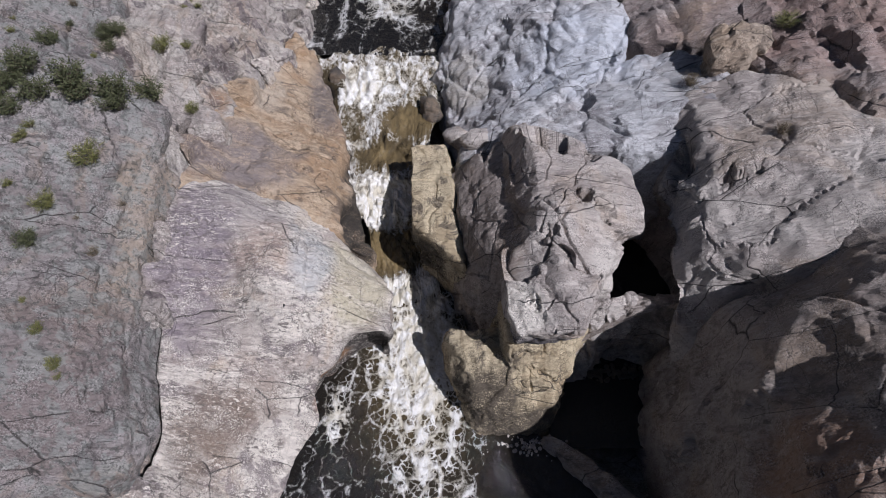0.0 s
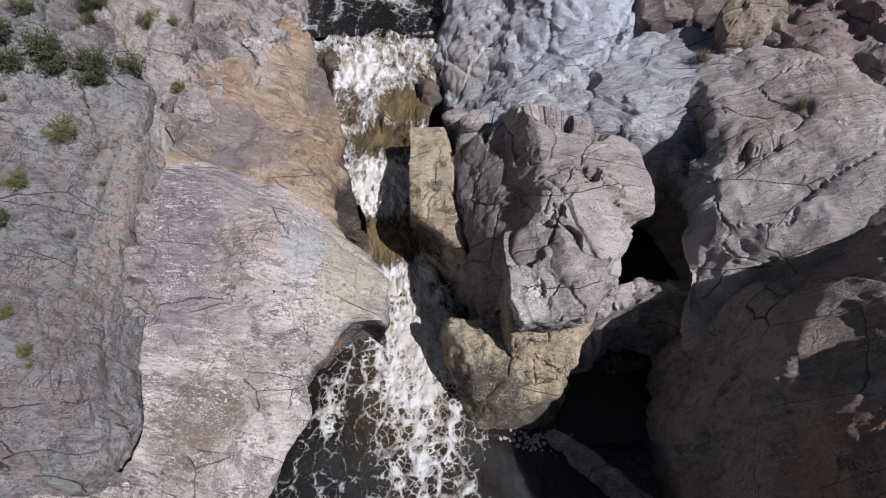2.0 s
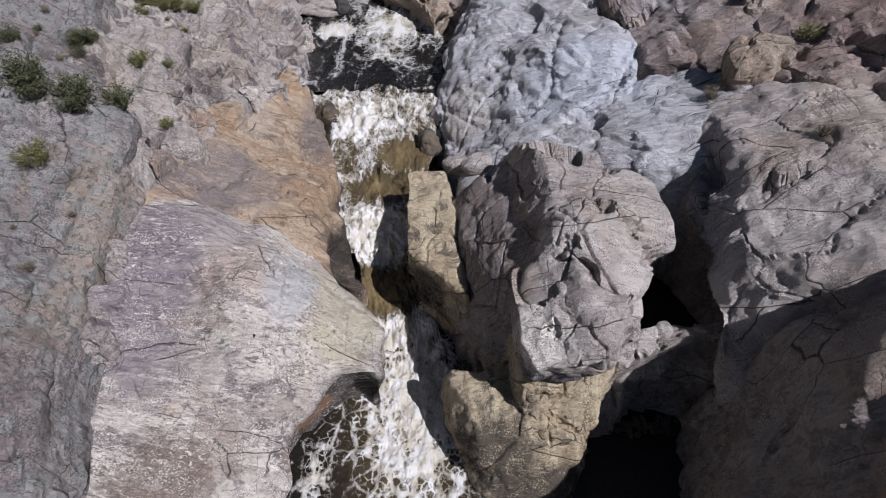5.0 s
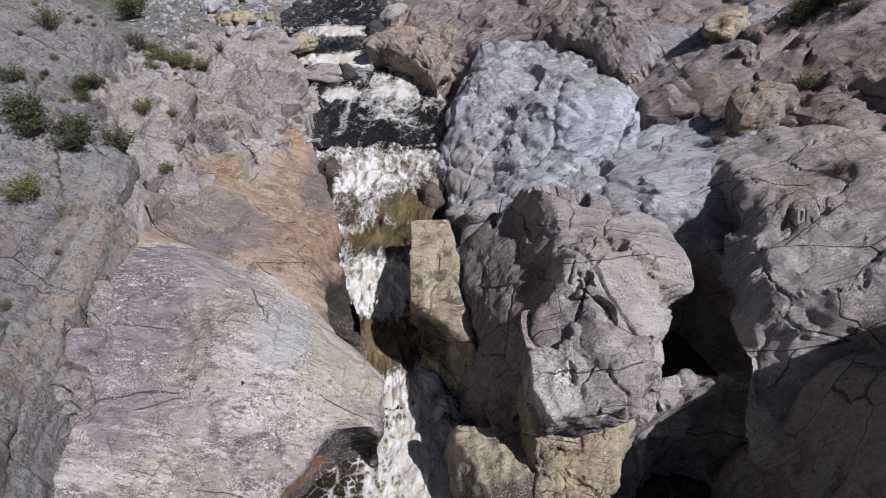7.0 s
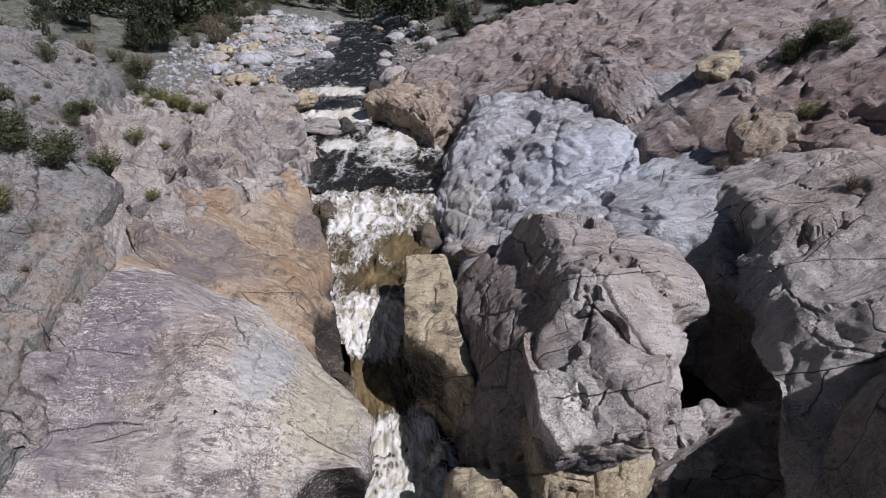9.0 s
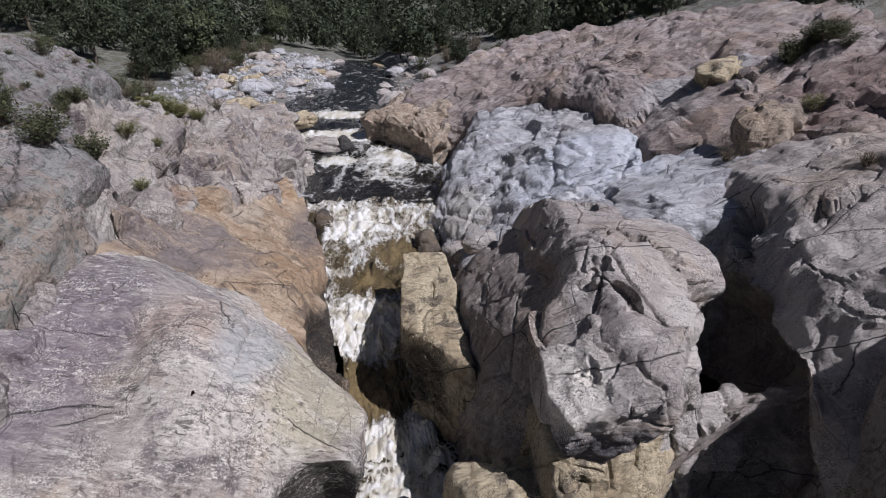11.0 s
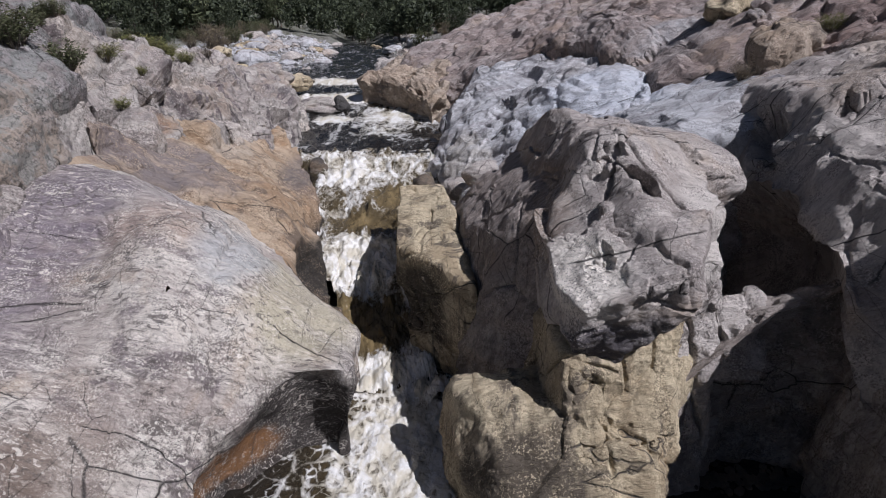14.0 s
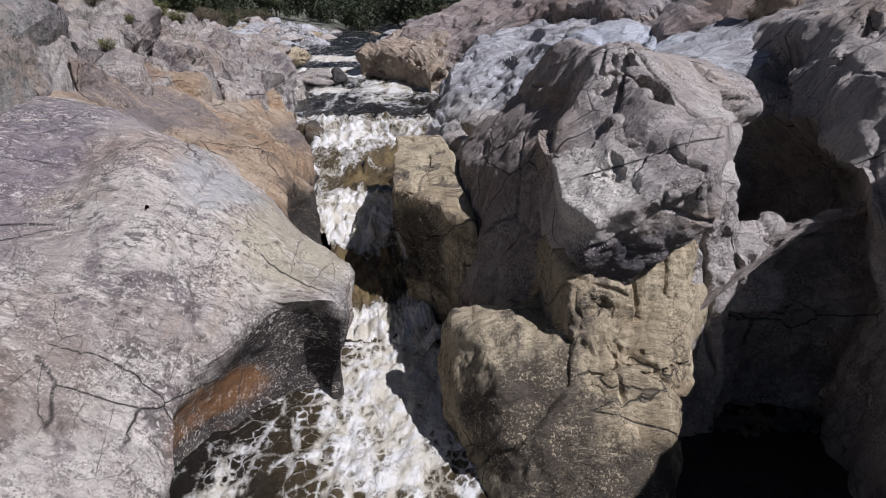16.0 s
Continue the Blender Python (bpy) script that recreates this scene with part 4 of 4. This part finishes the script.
sheet("cave_pool", [(11.5, 6.0, 11, 1.5), (17, 6.0, 11, 1.5)], "black pool in the deep hollow", "water", 0.0, foam=-0.6)
sheet("waterfall", [(12.4, -3.4, 0.9, 0.12), (13.8, -3.4, 0.2, 0.25), (14.8, -3.5, -0.4, 0.45), (15.6, -3.6, -0.8, 0.8), (16.3, -3.7, -1.0, 1.3), (17.0, -4.0, -1.1, 1.85), (17.8, -4.5, -1.1, 2.2), (18.7, -4.9, -1.1, 2.32), (19.4, -5.2, -1.0, 2.42), (19.9, -5.3, -1.0, 2.65),
      (21.6, -5.7, -0.8, 2.75), (22.1, -5.8, -0.7, 3.0), (24.3, -6.5, -0.1, 3.1), (25.0, -6.7, 0, 3.35), (26.4, -7.2, 0, 3.5), (27.0, -8.1, 0.1, 3.85), (28.0, -8.4, 0.2, 4.0)],
      "white water falling through the rock slot", "waterfall", 0.16, 90, 14, 0.42, foam=0.60, thin=0.55, steep=0.16, sway=0.9, mat=FALLING,
      spots=[(-2.6, 15.9, 1.2, 0.9, -0.6, 0.4), (-2.4, 20.7, 0.9, 0.7, -0.35, 0.2), (-1.9, 23.2, 1.2, 0.9, -0.45, 0.3), (-3.4, 20.9, 0.9, 0.5, -0.3, 0.3), (-3.0, 18.2, 1.0, 0.9, 0.5, -0.4), (-2, 13.4, 1.8, 1.0, 0.5, -0.3), (-4.6, 25.6, 1.5, 1.0, 0.2, -0.4), (-6.6, 24.5, 0.6, 2, -0.5, -0.6)])
sheet("upper_pool", [(28.0, -8.0, 0.4, 4.02), (33, -10.5, 1.0, 4.2), (38, -11, -1.5, 4.6), (40, -11, -3, 4.8), (41.5, -11, -4, 5.2), (46, -13, -4.2, 5.3), (47.5, -13.5, -4.0, 5.6), (52, -15, -5, 5.65), (70, -15.5, -4, 5.8), (80, -17, -5, 5.9), (95, -21, -8, 6.0)],
      "dark upper river with foam streaks", "water", 0.06, 90, 16, 0.12, foam=0.48, steep=0.6, mat=STREAM,
      spots=[(-6.9, 35.5, 0.9, 0.7, 0.8, 0), (-3.0, 36.5, 2.0, 2.0, 0.3, 0.3), (-3.4, 32.5, 1.8, 1.6, 0.16, 0), (-7, 41.0, 2.5, 1.0, 0.3, 0.4), (-8.5, 47, 2.0, 1.2, 0.35, 0.4)])


# ---- loose rocks ----
def boulder_mesh(name, mat, seed, flat=0.7):
    """An angular boulder about one metre across, standing on its origin."""
    bm = bmesh.new()
    bmesh.ops.create_icosphere(bm, subdivisions=4, radius=0.5)
    v = np.array([x.co for x in bm.verts])
    d = 0.10 * fbm(v * 2.0, 4, seed) + 0.5 * chisel(v, 0.5, seed + 3) + 0.15 * chisel(v, 0.2, seed + 5)
    v = v * (1 + d)[:, None] * np.array([1.0, 0.85, flat])
    v[:, 2] += 0.5 * flat - 0.12
    for x, co in zip(bm.verts, v):
        x.co = co
    me = bpy.data.meshes.new(name)
    bm.to_mesh(me)
    bm.free()
    me.materials.append(mat)
    me.polygons.foreach_set("use_smooth", [True] * len(me.polygons))
    return me


BOULDERS = [boulder_mesh("boulder", mat, 100 + 7 * i, flat) for i, (mat, flat) in enumerate([(WALLROCK, 0.7), (PALE, 0.6), (GREY, 0.8), (YELLOW, 0.65), (PALE, 0.75)])]
WET = granite("wet_granite", (0.06, 0.055, 0.05), (0.035, 0.03, 0.028), (0.02, 0.018, 0.017), 0.4, fleck=0.2)
WET.node_tree.nodes["Principled BSDF"].inputs["Specular IOR Level"].default_value = 0.8
BLACK_BOULDER = boulder_mesh("boulder", WET, 171, 0.9)


def boulder(x, y, z, sx, sy, sz, turn, kind, label, group=""):
    ob = new("boulder", BLACK_BOULDER if kind < 0 else BOULDERS[kind])
    ob.matrix_world = pose(x, y, z, 0, 0, turn) @ Matrix.Diagonal((sx, sy, sz, 1))
    return tagged(ob, label, "boulder", group)


boulder(-6.2, 26.6, 2.9, 1.3, 1.2, 1.4, 20, -1, "wet black boulder in the middle of the rapids")
boulder(-5.3, 27.4, 3.2, 0.9, 0.8, 1.0, 70, -1, "small wet black rock at the lip of the falls")
boulder(-0.7, 24.2, 2.7, 1.3, 2.2, 1.4, 10, -1, "wet dark rock at the foot of the white shelf")
boulder(-8.4, 38.2, 4.4, 3.6, 2.2, 1.7, -8, 0, "low pale boulder with a dark wet end in the river")
boulder(-6.9, 38.0, 4.4, 1.2, 1.4, 1.4, 40, -1, "wet black boulder beside the upper cascade")
boulder(-5.6, 46.6, 5.0, 1.8, 2.0, 1.6, 15, -1, "dark boulder at the head of the cascade")
boulder(-3.6, 48.5, 5.4, 3.0, 3.0, 2.6, 50, 2, "pointed grey boulder on the river bank")
boulder(-12.0, 38.5, 6.2, 3.4, 2.8, 2.4, 12, 0, "streaked pale boulder on the river bank")
boulder(-10.6, 41.5, 5.6, 2.6, 2.2, 2.0, 60, 3, "tan boulder on the river bank")
boulder(13.8, 26.8, 10.4, 3.4, 2.6, 2.6, 30, 3, "large brown boulder resting on the pink slope")
boulder(13.2, 24.0, 10.3, 1.4, 1.2, 1.2, 80, 0, "small pale boulder on the pink slope")
boulder(1.9, 19.3, 5.0, 1.8, 1.3, 1.2, 20, 2, "grey boulder wedged behind the pillar")
boulder(0.9, 20.4, 4.0, 1.7, 1.2, 1.2, -20, 2, "flat grey boulder beside the stream")

rng = random.Random(5)
for i in range(130):
    y = rng.uniform(38, 92)
    mid = float(np.interp(y, MID_Y, MID_X))
    side = -1 if rng.random() < 0.72 else 1
    d = rng.uniform(2.6, 15) if side < 0 else rng.uniform(2.6, 9)
    x = mid + side * d
    if side > 0 and y < 49:
        continue
    s = rng.choice((0.7, 0.9, 1.1, 1.5, 2.1, 2.8)) * rng.uniform(0.8, 1.2)
    z = float(ground_height(np.array([x]), np.array([y]))[0])
    boulder(x, y, z - 0.1 * s, s, s * rng.uniform(0.7, 1.1), s * rng.uniform(0.6, 0.95), rng.uniform(0, 360), rng.randrange(5), "pale angular boulder on the stony river bank", "boulders on the river bank")

# broken stone of the river flats
def rubble(name, count, where, label, mat):
    """Many small angular stones as one mesh, on the ground of a stretch (x from the stream, y)."""
    bm = bmesh.new()
    bmesh.ops.create_icosphere(bm, subdivisions=1, radius=1.0)
    tv, tf = np.array([v.co for v in bm.verts]), np.array([[v.index for v in f.verts] for f in bm.faces])
    bm.free()
    g = np.random.default_rng(8)
    y = g.uniform(where[2], where[3], count)
    x = np.interp(y, MID_Y, MID_X) + g.uniform(where[0], where[1], count)
    z = ground_height(x, y)
    size = 0.10 + 0.32 * g.random(count) ** 3
    spin, squash = g.uniform(0, 6.283, count), g.uniform(0.5, 0.9, (count, 3))
    v = tv[None] * (1 + 0.28 * g.standard_normal((count, len(tv), 1))) * squash[:, None] * size[:, None, None]
    c, s = np.cos(spin)[:, None], np.sin(spin)[:, None]
    v = np.stack([v[:, :, 0] * c - v[:, :, 1] * s, v[:, :, 0] * s + v[:, :, 1] * c, v[:, :, 2]], 2) + np.stack([x, y, z], 1)[:, None]
    f = tf[None] + (np.arange(count) * len(tv))[:, None, None]
    return tagged(new(name, mesh_from(name, v.reshape(-1, 3), f.reshape(-1, 3), mat, False)), label, "rubble", kind="stuff")


rubble("bank_rubble", 3600, (-17, -2.2, 37, 92), "pale broken stones covering the river flat", PALE)
rubble("far_bank_rubble", 700, (2.4, 9, 50, 92), "pale broken stones on the far river flat", WALLROCK)

# pebbles of the little beach between the pool and the yellow boulder, and at the back of the dark pool
def pebbles(name, places, label, mat):
    bm = bmesh.new()
    for x, y, z, s in places:
        g = bmesh.ops.create_icosphere(bm, subdivisions=1, radius=s)
        k = rng.uniform(0.6, 1.2)
        for v in g["verts"]:
            v.co = Vector((v.co.x * k, v.co.y, v.co.z * 0.6)) + Vector((x, y, z))
    me = bpy.data.meshes.new(name)
    bm.to_mesh(me)
    bm.free()
    me.materials.append(mat)
    return tagged(new(name, me), label, "pebbles", kind="stuff")


pebbles("pebble_beach", [(rng.gauss(2.9, 0.9), rng.gauss(6.5, 0.25), rng.uniform(-0.03, 0.05), rng.uniform(0.04, 0.11)) for _ in range(260)], "grey wet pebbles at the foot of the boulder", BOULDERS[2].materials[0])
pebbles("pool_pebbles", [(rng.uniform(5.8, 9.2), 9.75 + rng.gauss(0, 0.16), rng.uniform(-0.02, 0.12), rng.uniform(0.06, 0.16)) for _ in range(160)], "dark stones along the back of the black pool", WET)


# ---- vegetation ----
def leaf_material(name, a, b):
    m = Nodes(name)
    info = m.add("ShaderNodeNewGeometry").outputs["Random Per Island"]
    c = m.mix(m.ramp(info, 0.0, 1.0), a, b)
    m.put(m.bsdf.inputs["Subsurface Weight"], 0.0)
    return m.done(c, 0.75)


BUSH_LEAF = leaf_material("bush_leaf", (0.045, 0.055, 0.022), (0.10, 0.105, 0.045))
DRY_LEAF = leaf_material("dry_leaf", (0.13, 0.10, 0.06), (0.22, 0.18, 0.11))
TUFT_LEAF = leaf_material("tuft_leaf", (0.09, 0.10, 0.03), (0.20, 0.19, 0.06))
TREE_LEAF = leaf_material("tree_leaf", (0.018, 0.026, 0.012), (0.055, 0.068, 0.03))
PALE_LEAF = leaf_material("pale_tree_leaf", (0.06, 0.075, 0.035), (0.12, 0.13, 0.06))
BARK = granite("bark", (0.16, 0.13, 0.10), (0.10, 0.08, 0.065), (0.05, 0.04, 0.035), 0.4)


def stick(verts, faces, a, b, ra, rb, sides=4):
    a, b = Vector(a), Vector(b)
    w = (b - a).normalized()
    u = w.orthogonal().normalized()
    t = w.cross(u)
    k = len(verts)
    for p, r in ((a, ra), (b, rb)):
        for i in range(sides):
            an = 6.2832 * i / sides
            verts.append(tuple(p + (u * math.cos(an) + t * math.sin(an)) * r))
    for i in range(sides):
        j = (i + 1) % sides
        faces.append((k + i, k + j, k + sides + j, k + sides + i))


def leaf(verts, faces, p, w, size, wide):
    w = Vector(w).normalized()
    u = w.orthogonal().normalized()
    u = Matrix.Rotation(rng.uniform(0, 6.28), 3, w) @ u
    k = len(verts)
    p = Vector(p)
    verts += [tuple(p - u * size * wide * 0.3), tuple(p + u * size * wide * 0.3), tuple(p + w * size * 0.6 + u * size * wide * 0.5), tuple(p + w * size), tuple(p + w * size * 0.6 - u * size * wide * 0.5)]
    faces.append((k, k + 1, k + 2, k + 3, k + 4))


def shrub_meshes(name, leaves, leaf_mat, size, wide, upright, twigs=40):
    """Stems and foliage of a wiry shrub about one metre across."""
    sv, sf, lv, lf = [], [], [], []
    for _ in range(twigs):
        an, r = rng.uniform(0, 6.283), rng.uniform(0.1, 0.5)
        lean = rng.uniform(0.1, 1.0)
        tip = Vector((math.cos(an) * 0.5 * lean, math.sin(an) * 0.5 * lean, (0.45 + 0.35 * rng.random()) * (1.15 - 0.5 * lean * (1 - upright))))
        foot = Vector((math.cos(an) * 0.08, math.sin(an) * 0.08, -0.08))
        bend = foot.lerp(tip, 0.5) + Vector((rng.gauss(0, 0.04), rng.gauss(0, 0.04), 0.05))
        stick(sv, sf, foot, bend, 0.012, 0.008, 3)
        stick(sv, sf, bend, tip, 0.008, 0.003, 3)
        for _ in range(leaves):
            t = rng.uniform(0.3, 1.05)
            p = foot.lerp(bend, t * 2) if t < 0.5 else bend.lerp(tip, t * 2 - 1)
            p = p + Vector((rng.gauss(0, 0.05), rng.gauss(0, 0.05), rng.gauss(0, 0.04)))
            leaf(lv, lf, p, (rng.gauss(0, 1) + math.cos(an), rng.gauss(0, 1) + math.sin(an), rng.gauss(0.6, 0.7)), size * rng.uniform(0.6, 1.3), wide)
    return mesh_from("stem", sv, sf, BARK, False), mesh_from("foliage", lv, lf, leaf_mat, False)


def plant(name, meshes, label, category, x, y, z, s, sz, group=""):
    top = new(name)
    top.matrix_world = pose(x, y, z, 0, 0, rng.uniform(0, 360)) @ Matrix.Diagonal((s, s, sz, 1))
    for nm, me in zip(("stem", "foliage") if name != "tree" else ("trunk", "crown"), meshes):
        new(nm, me).parent = top
    return tagged(top, label, category, group)


SHRUBS = [shrub_meshes("shrub", 34, BUSH_LEAF, 0.07, 0.35, 0.3), shrub_meshes("shrub", 30, BUSH_LEAF, 0.08, 0.25, 0.6), shrub_meshes("shrub", 12, DRY_LEAF, 0.06, 0.3, 0.5, 60), shrub_meshes("shrub", 16, TUFT_LEAF, 0.16, 0.10, 0.8, 50)]


def ground_at(x, y, z0=40.0):
    """Height of the rock or ground under a place."""
    hit, place, *_ = scene.ray_cast(DG, (x, y, z0), (0, 0, -1))
    return place.z if hit else 0.0


bpy.context.view_layer.update()
DG = bpy.context.evaluated_depsgraph_get()
G1, G2 = "shrubs on the rock", "trees of the valley"
for x, y, s, k, label in [
        (-13.2, 15.9, 3.4, 0, "wiry dark green shrub spreading over the rock"), (-14.6, 15.4, 2.4, 0, "dark green sprawling shrub on the bench"), (-12.0, 15.9, 1.3, 1, "dark green shrub at the edge of the bench"), (-12.2, 20.6, 1.1, 3, "olive tussock in a rock crack"), (-13.2, 19.4, 1.5, 1, "upright olive shrub on the lichen rock"),
        (-14.2, 17.4, 1.0, 0, "small green shrub on the lichen rock"), (-12.4, 13.5, 1.2, 3, "yellowish tussock on the bench"), (-13.5, 12.0, 0.9, 3, "yellowish tussock on the bench"),
        (-13.7, 10.6, 0.9, 0, "small green shrub on the bench"), (-12.4, 7.6, 0.5, 3, "tiny tuft on the bench"), (-13.4, 27.5, 2.6, 3, "big yellow-green bush on the cliff top"),
        (-15.2, 28.5, 2.2, 1, "green bush on the cliff top"), (-14.3, 36.6, 1.8, 0, "dark green bush by the gravel bank"), (-12.6, 30.8, 0.9, 2, "dry twiggy shrub on the cliff"),
        (-10.7, 18.2, 0.7, 3, "small tuft on the flake boulder"), (-15.5, 22.0, 1.3, 1, "olive shrub on the lichen rock"), (-16.5, 19.5, 1.1, 3, "yellowish tussock on the lichen rock"),
        (15.5, 24.6, 2.6, 0, "dark scrub on the pink slope"), (16.8, 24.2, 2.4, 1, "dark olive scrub on the pink slope"), (17.6, 25.6, 2.2, 2, "dry scrub on the pink slope"), (14.2, 20.8, 1.1, 3, "yellow-green tussock beside the tan boulder"),
        (10.4, 18.9, 0.9, 2, "low dry shrub on the shelf"), (12.3, 14.9, 0.7, 2, "low dry plant in a hollow"), (-16.0, 30.5, 2.6, 2, "grey twiggy bush behind the bench")]:
    for j in range(1 if s < 1.4 else 5):
        q = s if s < 1.4 else s * rng.uniform(0.38, 0.6)
        u, w = (x, y) if j == 0 else (x + rng.gauss(0, s * 0.26), y + rng.gauss(0, s * 0.2))
        plant("shrub", SHRUBS[k], label, "shrub", u, w, ground_at(u, w) - 0.04, q, q * (0.75 if k != 3 else 0.65))
for i in range(70):
    x, y = rng.uniform(-19, -11.6), rng.uniform(5, 28)
    k = rng.choice((0, 2, 3, 3))
    s = rng.uniform(0.25, 0.6)
    plant("shrub", SHRUBS[k], "small tuft growing in a crack of the bench", "shrub", x, y, ground_at(x, y) - 0.03, s, s * 0.7, G1)


def tree_meshes(kind):
    """Trunk with limbs, and a crown of leaf clumps with gaps, about seven metres high."""
    tv, tf, lv, lf = [], [], [], []
    top = Vector((rng.gauss(0, 0.3), rng.gauss(0, 0.3), 5.0))
    stick(tv, tf, (0, 0, -0.4), top * 0.5, 0.17, 0.12, 7)
    stick(tv, tf, top * 0.5, top, 0.12, 0.05, 6)
    for i in range(24):
        h = rng.uniform(0.18, 1.0)
        an = rng.uniform(0, 6.283)
        reach = (2.3 - 1.3 * h) * rng.uniform(0.6, 1.1)
        a = top * h
        b = a + Vector((math.cos(an) * reach, math.sin(an) * reach, rng.uniform(0.2, 1.4)))
        stick(tv, tf, a, b, 0.05, 0.015, 4)
        for c in range(3):
            q = a.lerp(b, rng.uniform(0.55, 1.1)) + Vector((rng.gauss(0, 0.3), rng.gauss(0, 0.3), rng.gauss(0.1, 0.25)))
            r = rng.uniform(0.35, 0.75)
            for _ in range(46):
                w = Vector((rng.gauss(0, 1), rng.gauss(0, 1), rng.gauss(0, 0.8))).normalized()
                leaf(lv, lf, q + w * r * rng.random() ** 0.4, w + Vector((0, 0, rng.gauss(0, 0.6))), rng.uniform(0.14, 0.3), 0.5)
    return mesh_from("trunk", tv, tf, BARK), mesh_from("crown", lv, lf, kind, False)


TREES = [tree_meshes(TREE_LEAF) for _ in range(4)] + [tree_meshes(PALE_LEAF)]
count = 0
while count < 228:
    y = rng.uniform(40, 210) if rng.random() < 0.75 else rng.uniform(30, 110)
    mid = float(np.interp(y, MID_Y, MID_X))
    left = rng.random() < 0.55
    clear = np.interp(y, (30, 44, 70, 95, 110), (20, 15, 17, 17, 0)) if left else np.interp(y, (30, 55, 60, 75, 110), (50, 24, 12, 9, 0))
    x = mid + (-1 if left else 1) * (clear + rng.random() ** 1.7 * 75)
    if -22 < x < 26 and y < 50 and not (left and x < mid - clear):
        continue
    z = ground_at(x, y, 200)
    s = rng.uniform(0.55, 1.25)
    plant("tree", TREES[min(4, int(rng.random() * 4.6))], "dark green bushy tree on the valley side", "tree", x, y, z - 0.2, s, s * rng.uniform(0.8, 1.15), G2)
    count += 1
for i in range(70):
    x, y = rng.uniform(6, 75), rng.uniform(57, 115)
    s = rng.uniform(0.6, 1.2)
    plant("tree", TREES[i % 4], "dark green bushy tree on the valley side", "tree", x, y, ground_at(x, y, 200) - 0.2, s, s * rng.uniform(0.8, 1.1), G2)
for i in range(120):
    y = rng.uniform(44, 110)
    mid = float(np.interp(y, MID_Y, MID_X))
    left = rng.random() < 0.6
    x = mid + (-rng.uniform(13, 24) if left else rng.uniform(7, 16))
    if not left and y < 58:
        continue
    s = rng.uniform(1.2, 3.0)
    k = rng.choice((0, 1, 1, 2, 2))
    plant("shrub", SHRUBS[k], "scrubby bush at the edge of the woods", "shrub", x, y, ground_at(x, y) - 0.05, s, s * 0.8, "bushes along the river flat")


def far_woods(count):
    """The closed woods of the far valley sides: light crowns joined in one mesh."""
    g = np.random.default_rng(12)
    n = 420
    w = g.standard_normal((n, 3))
    w /= np.linalg.norm(w, axis=1, keepdims=True)
    clump = g.uniform(-1, 1, (26, 3)) * np.array([1.7, 1.7, 1.7]) + np.array([0, 0, 3.3])
    at = clump[g.integers(0, 26, n)] + w * (0.75 * g.random((n, 1)) ** 0.4)
    u = np.cross(w, g.standard_normal((n, 3)))
    u /= np.linalg.norm(u, axis=1, keepdims=True)
    t = np.cross(w, u)
    size = g.uniform(0.18, 0.42, (n, 1))
    quad = np.stack([at - u * size * 0.4, at + t * size * 0.5, at + u * size, at - t * size * 0.5], 1)
    y = g.uniform(62, 210, count)
    mid = np.interp(y, MID_Y, MID_X)
    side = np.where(g.random(count) < 0.55, -1, 1)
    clear = np.where(side < 0, np.interp(y, (62, 95, 108), (19, 17, 0)), np.interp(y, (62, 75, 100), (14, 10, 0)))
    x = mid + side * (clear + g.random(count) ** 1.3 * 95)
    z = ground_height(x, y)
    k = g.uniform(0.7, 1.5, count)
    spin = g.uniform(0, 6.283, count)
    c, s = np.cos(spin)[:, None, None], np.sin(spin)[:, None, None]
    v = np.stack([quad[None, :, :, 0] * c - quad[None, :, :, 1] * s, quad[None, :, :, 0] * s + quad[None, :, :, 1] * c, np.broadcast_to(quad[None, :, :, 2], (count, n, 4))], 3)
    v = v * k[:, None, None, None] + np.stack([x, y, z - 0.6], 1)[:, None, None]
    f = np.arange(count * n * 4).reshape(-1, 4)
    return tagged(new("far_woods", mesh_from("far_woods", v.reshape(-1, 3), f, TREE_LEAF, False)), "dark green scrubby woods covering the valley sides", "woods", kind="stuff")


far_woods(850)
